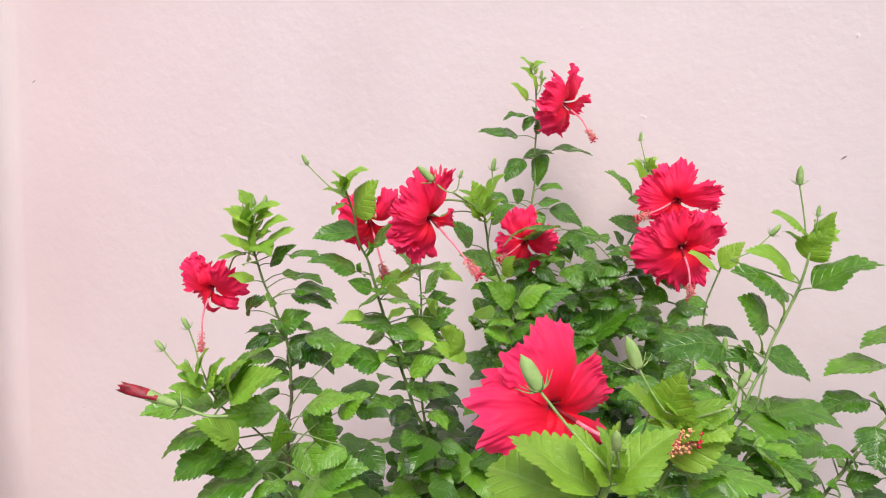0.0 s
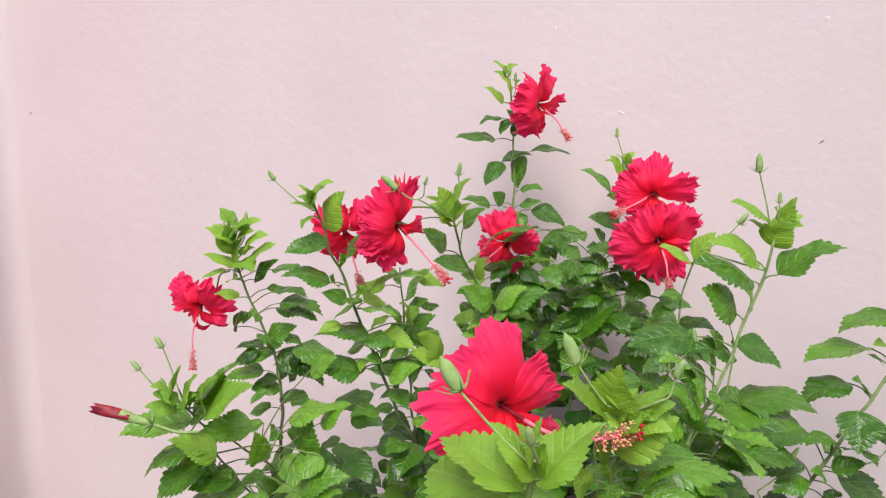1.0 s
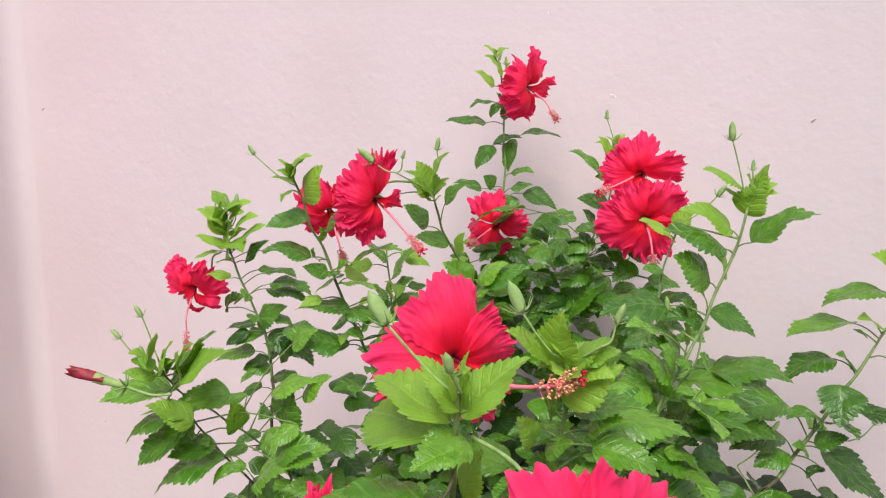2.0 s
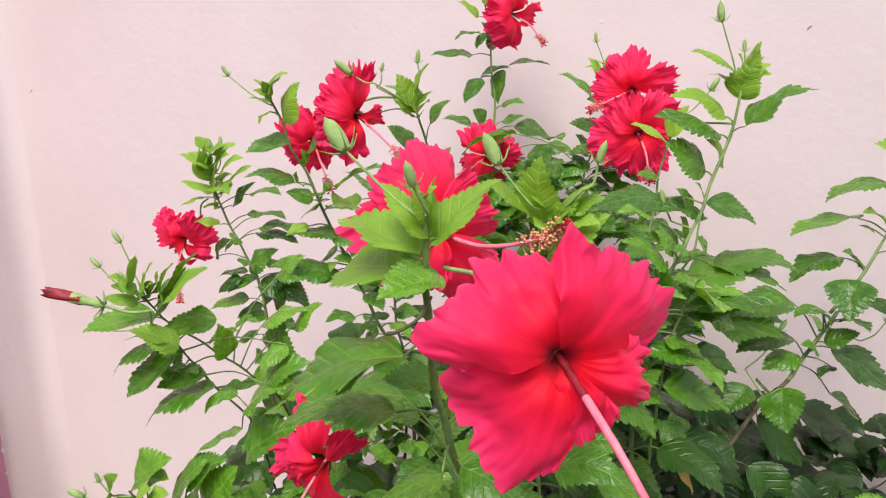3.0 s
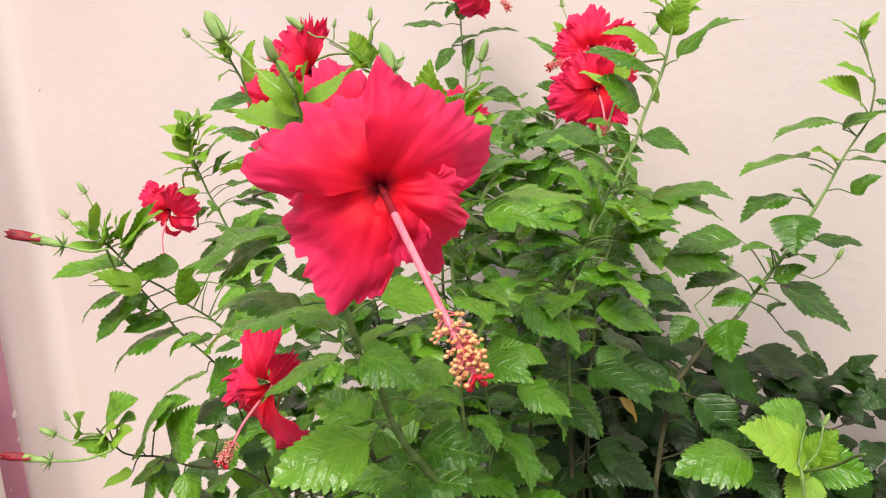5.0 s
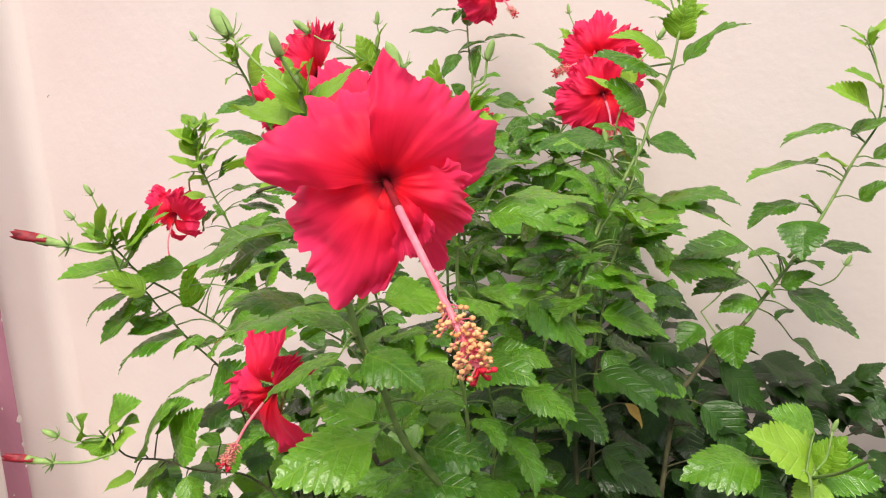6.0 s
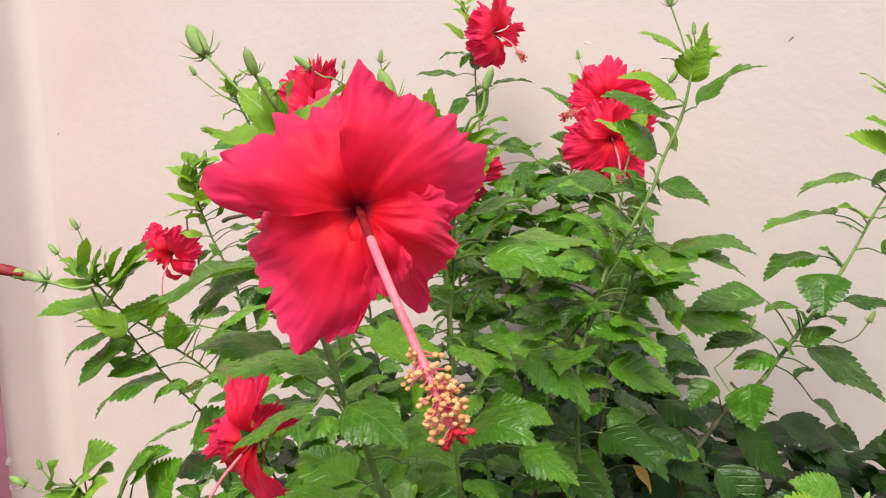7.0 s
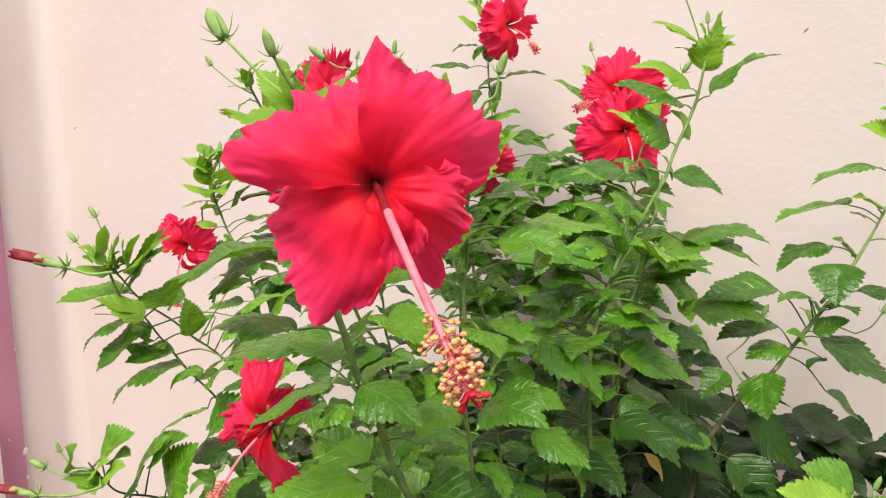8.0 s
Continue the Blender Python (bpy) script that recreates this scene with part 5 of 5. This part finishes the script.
flower(front, (-0.033, 0.560, 1.084), (-0.350, -0.900, -0.200), 0.052, [(97, 1.12, .55), (38, .9, .55), (166, .72, .8), (205, 1.12, 1.2), (256, 1.36, 1.4)], (-0.054, 0.505, 1.045), (-0.040, 0.600, 1.037), 10, "red hibiscus flower with folded petals and a drooping column")
leaves(front, MID, [(0.100, 0.396, 1.170, 0.139, 0.376, 1.152, 0.62, 0.8),
    (0.090, 0.370, 1.179, 0.045, 0.350, 1.157, 0.35, 0.7),
    (0.092, 0.420, 1.099, 0.029, 0.390, 1.083, 0.6, 0.9),
    (0.053, 0.500, 1.173, -0.043, 0.485, 1.153, 0.35, 0.7),
    (0.088, 0.470, 1.093, 0.045, 0.470, 1.113, 0.5, 0.7),
    (0.105, 0.470, 1.088, 0.134, 0.470, 1.120, 0.5, 0.7),
    (0.118, 0.500, 1.059, 0.174, 0.480, 1.053, 0.7, 0.9),
    (0.109, 0.480, 1.039, 0.164, 0.460, 1.040, 0.6, 0.9),
    (0.093, 0.500, 1.044, 0.076, 0.500, 1.070, 0.5, 0.7),
    (0.068, 0.470, 1.168, 0.025, 0.470, 1.179, 0.4, 0.7),
    (0.075, 0.470, 1.149, 0.111, 0.470, 1.166, 0.4, 0.7)])
leaves(front, MID, [(0.042, 0.500, 1.159, 0.022, 0.500, 1.150, 0.5, 0.8),
    (0.126, 0.500, 1.033, 0.082, 0.485, 1.047, 0.6, 0.8)])
stem(front, 0.0015, 0.0022, [(0.160, 0.500, 1.297), (0.158, 0.503, 1.277), (0.158, 0.507, 1.254), (0.160, 0.510, 1.217), (0.165, 0.513, 1.182), (0.168, 0.517, 1.144), (0.171, 0.520, 1.102), (0.172, 0.523, 1.037), (0.167, 0.548, 0.882), (0.159, 0.578, 0.606), (0.140, 0.640, 0.000)])
leaves(front, LIME, [(0.166, 0.480, 1.299, 0.181, 0.480, 1.319, 0.7, 0.9),
    (0.159, 0.480, 1.301, 0.154, 0.465, 1.311, 0.5, 0.8)])
leaves(front, MID, [(0.188, 0.500, 1.254, 0.258, 0.480, 1.250, 0.45, 0.8),
    (0.150, 0.500, 1.247, 0.183, 0.485, 1.234, 0.45, 0.8),
    (0.162, 0.500, 1.231, 0.174, 0.485, 1.253, 0.4, 0.6),
    (0.161, 0.500, 1.219, 0.185, 0.485, 1.223, 0.5, 0.7),
    (0.163, 0.500, 1.206, 0.138, 0.485, 1.222, 0.4, 0.7),
    (0.164, 0.500, 1.201, 0.177, 0.485, 1.223, 0.4, 0.7),
    (0.167, 0.500, 1.185, 0.195, 0.485, 1.173, 0.5, 0.8),
    (0.167, 0.500, 1.175, 0.146, 0.485, 1.189, 0.6, 0.8),
    (0.170, 0.500, 1.149, 0.195, 0.485, 1.165, 0.4, 0.7),
    (0.171, 0.500, 1.144, 0.154, 0.485, 1.128, 0.6, 0.8),
    (0.173, 0.500, 1.133, 0.206, 0.485, 1.143, 0.5, 0.8)])
leaves(front, MID, [(0.162, 0.500, 1.236, 0.141, 0.485, 1.234, 0.4, 0.6)])
leaves(right, YELLOW, [(0.301, 0.660, 1.026, 0.314, 0.645, 1.004, 0.35, 0.6)])
leaves(back, MID, [(0.169, 1.030, 1.351, 0.085, 1.015, 1.319, 0.26, 0.5)])


# ---------------------------------------------------------------- lower foliage
def thicket(plant, count, seed, mat, x0, x1, y0, y1, z0, z1, crown, singles=0, near=0.0):
    """The dense lower leaves, hanging outwards from the stems."""
    rnd = random.Random(seed)
    src = [leaf_blade(40 + k, d, f, 16, 4) for k, (d, f) in enumerate(((0.3, 0.15), (0.5, 0.2), (0.15, 0.05)))]
    verts, faces, uv = [], [], []
    shapes = []
    for b in src:
        b.verts.index_update()
        layer = b.loops.layers.uv["UVMap"]
        shapes.append(([v.co.copy() for v in b.verts], [[v.index for v in f.verts] for f in b.faces], [[tuple(lp[layer].uv) for lp in f.loops] for f in b.faces]))
        b.free()
    made = 0
    while made < count:
        x, y, z = rnd.uniform(x0, x1), rnd.uniform(y0, y1), rnd.uniform(z0, z1)
        if y > 1.33 - 0.5 * x or z > crown(x, y):
            continue
        made += 1
        base = Vector((x, y, z))
        a = rnd.gauss(-math.pi / 2, 1.2)
        length = rnd.uniform(0.036, 0.070)
        way = Vector((math.cos(a), math.sin(a), rnd.uniform(-0.75, 0.15)))
        tip = base + way.normalized() * length
        if tip.y > 1.36 - 0.5 * tip.x:
            continue
        m = Matrix.Translation(base) @ frame_along(base, tip, rnd.uniform(0.0, 0.55)) @ pose(0, 0, 0, 0, rnd.uniform(-20, 20), 0) @ Matrix.Diagonal((length * rnd.uniform(0.55, 0.75), length, length, 1))
        if y < near and z > 0.88 and singles:
            # those on the outside of the shrub can be told apart
            singles -= 1
            ob = new("leaf", BLADES[mat.name][made % 8])
            ob.parent = plant["root"]
            ob.matrix_basis = m
            continue
        cos, polys, maps = shapes[made % 3]
        first = len(verts)
        verts += [m @ c for c in cos]
        faces += [[first + i for i in f] for f in polys]
        uv += [c for f in maps for c in f]
    me = bpy.data.meshes.new("foliage")
    me.from_pydata(verts, [], faces)
    layer = me.uv_layers.new(name="UVMap")
    layer.data.foreach_set("uv", [c for pair in uv for c in pair])
    me.materials.append(mat)
    for poly in me.polygons:
        poly.use_smooth = True
    ob = new("foliage", me)
    ob.parent = plant["root"]
    return tagged(ob, "dense green lower leaves", kind="stuff")


# the right shrub's depth uses the leaf green that has shade in it
thicket(right, 700, 5, SHADED, 0.10, 0.66, 0.74, 1.12, 0.35, 1.12, lambda x, y: 1.07 - 1.1 * abs(x - 0.32) ** 1.5 - 0.25 * (0.72 - y if y < 0.72 else 0), 90, 0.86)
thicket(right, 800, 15, SHADED, 0.20, 0.85, 0.80, 1.12, 0.30, 1.02, lambda x, y: 1.02 - 0.22 * abs(x - 0.35))
thicket(left, 520, 6, GREEN, -0.32, 0.16, 0.74, 1.20, 0.35, 1.14, lambda x, y: 1.09 - 1.3 * abs(x + 0.02) ** 1.5)
thicket(back, 560, 7, GREEN, 0.0, 0.45, 0.90, 1.30, 0.40, 1.24, lambda x, y: 1.20 - 0.9 * abs(x - 0.24), 90, 1.15)
thicket(back, 150, 17, OLIVE, 0.06, 0.44, 0.98, 1.20, 1.10, 1.36, lambda x, y: 1.345 - 0.8 * abs(x - 0.22), 150, 2.0)
thicket(left, 420, 16, MID, -0.32, 0.16, 0.68, 1.00, 0.40, 1.10, lambda x, y: 1.05 - 1.3 * abs(x + 0.02) ** 1.5, 80, 0.86)
thicket(front, 260, 8, MID, -0.18, 0.24, 0.46, 0.74, 0.40, 1.12, lambda x, y: 1.00 + 0.25 * (y - 0.5) - 0.5 * abs(x - 0.12), 130, 0.66)

def sprout(plant, which, low, high, gap, size, seed, mats):
    """Leaves set in a spiral up the chosen stems, between two heights, arching out and down."""
    rnd = random.Random(seed)
    for k in which:
        line = plant["stems"][k][0]
        turn, since = rnd.uniform(0, 6), 0.0
        for a, b in zip(line, line[1:]):
            since += (b - a).length
            if since < gap or not low < a.z < high:
                continue
            since = 0.0
            turn += 2.4 + rnd.uniform(-0.4, 0.4)
            out = Vector((math.cos(turn), math.sin(turn) * 0.8 - 0.25, 0)).normalized()
            base = a + out * rnd.uniform(0.014, 0.030) + Vector((0, 0, rnd.uniform(0.0, 0.012)))
            length = size * rnd.uniform(0.7, 1.25)
            tip = base + (out + Vector((0, 0, rnd.uniform(-0.7, 0.1)))).normalized() * length
            if tip.y > 1.36 - 0.5 * tip.x or base.y > 1.36 - 0.5 * base.x:
                continue
            leaves(plant, rnd.choice(mats), [(*base, *tip, rnd.uniform(0.30, 0.60), rnd.uniform(0.15, 0.6))])


def rosette(plant, k, count, size, seed, mat=LIME):
    """The young leaves round a growing tip."""
    rnd = random.Random(seed)
    line = plant["stems"][k][0]
    up = (line[0] - line[4]).normalized()
    for i in range(count):
        a = i * 2.4 + rnd.uniform(-0.3, 0.3)
        base = line[min(len(line) - 1, i // 2)]
        out = Vector((math.cos(a), math.sin(a), 0))
        way = (out * rnd.uniform(0.6, 1.0) + up * rnd.uniform(0.15, 0.75)).normalized()
        tip = base + way * size * rnd.uniform(0.55, 1.2)
        if tip.y < 1.37 - 0.5 * tip.x:
            leaves(plant, mat, [(*(base + way * 0.004), *tip, rnd.uniform(0.42, 0.6), rnd.uniform(0.4, 0.95))])


for plant, k, count, size, seed in ((left, 0, 12, 0.042, 51), (left, 1, 4, 0.030, 52), (left, 4, 6, 0.032, 53), (left, 6, 6, 0.032, 54),
                                    (back, 0, 7, 0.026, 55), (back, 1, 7, 0.032, 56), (right, 0, 6, 0.032, 57), (right, 4, 5, 0.030, 58),
                                    (front, 2, 2, 0.018, 59), (front, 3, 6, 0.028, 60)):
    rosette(plant, k, count, size, seed)
sprout(left, (0, 4, 5, 6), 0.96, 1.20, 0.0135, 0.040, 31, (GREEN, GREEN, MID))
sprout(left, (0, 4, 5, 6), 1.20, 1.29, 0.0135, 0.042, 40, (LIME, MID))
sprout(back, (0, 1), 1.02, 1.27, 0.017, 0.050, 32, (MID, GREEN, MID))
sprout(right, (0, 1), 0.80, 1.08, 0.055, 0.056, 34, (SHADED, GREEN, SHADED))
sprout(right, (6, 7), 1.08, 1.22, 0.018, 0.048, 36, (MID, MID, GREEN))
sprout(right, (6, 7), 0.86, 1.08, 0.024, 0.052, 38, (SHADED, GREEN, SHADED))
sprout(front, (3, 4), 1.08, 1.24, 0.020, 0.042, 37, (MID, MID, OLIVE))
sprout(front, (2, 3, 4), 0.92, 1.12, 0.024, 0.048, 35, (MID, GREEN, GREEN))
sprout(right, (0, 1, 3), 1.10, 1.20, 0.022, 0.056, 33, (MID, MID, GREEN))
sprout(right, (0, 1, 3), 0.94, 1.06, 0.055, 0.056, 39, (SHADED, GREEN, SHADED))

# ---------------------------------------------------------------- dry bits caught on the shrubs
def dry_bit(plant, name, mat, points, r0, r1, label):
    bm = bmesh.new()
    tube(bm, smooth_line([Vector(p) for p in points], 4), r0, r1, 6, 0.3)
    part(name, bm, mat, plant["root"], label)


dry_bit(left, "twig", CHIP, [(-0.318, 0.767, 1.151), (-0.306, 0.772, 1.1495), (-0.293, 0.780, 1.146), (-0.268, 0.770, 1.140)], 0.0008, 0.0011, "thin grey dry twig")
dry_bit(front, "twig", TWIG, [(0.073, 0.305, 1.284), (0.078, 0.303, 1.2855), (0.086, 0.318, 1.287), (0.090, 0.350, 1.289)], 0.0010, 0.0009, "small dark twig")
dry_bit(front, "dry_bud", TWIG, [(0.098, 0.462, 1.066), (0.083, 0.480, 1.053), (0.081, 0.480, 1.057), (0.079, 0.480, 1.062)], 0.0010, 0.0024, "withered brown bud")

# ---------------------------------------------------------------- stems, with the leaf stalks that grow from them
for plant in (left, back, right, front):
    for line, r0, r1, stalks in plant["stems"]:
        bm = bmesh.new()
        tube(bm, line, r0, r1, 8, 0.25)
        for s, a, b in stalks:
            tube(bm, s, a, b, 5, ends=False)
        ob = part("branch", bm, STEM, plant["root"])
        ob.data.materials.append(TWIG)
        for poly in ob.data.polygons:
            # older wood low down has turned to bark
            poly.material_index = int(poly.center.z + 0.06 * noise.noise(poly.center * 25) < (0.96 if plant is front else 1.08))
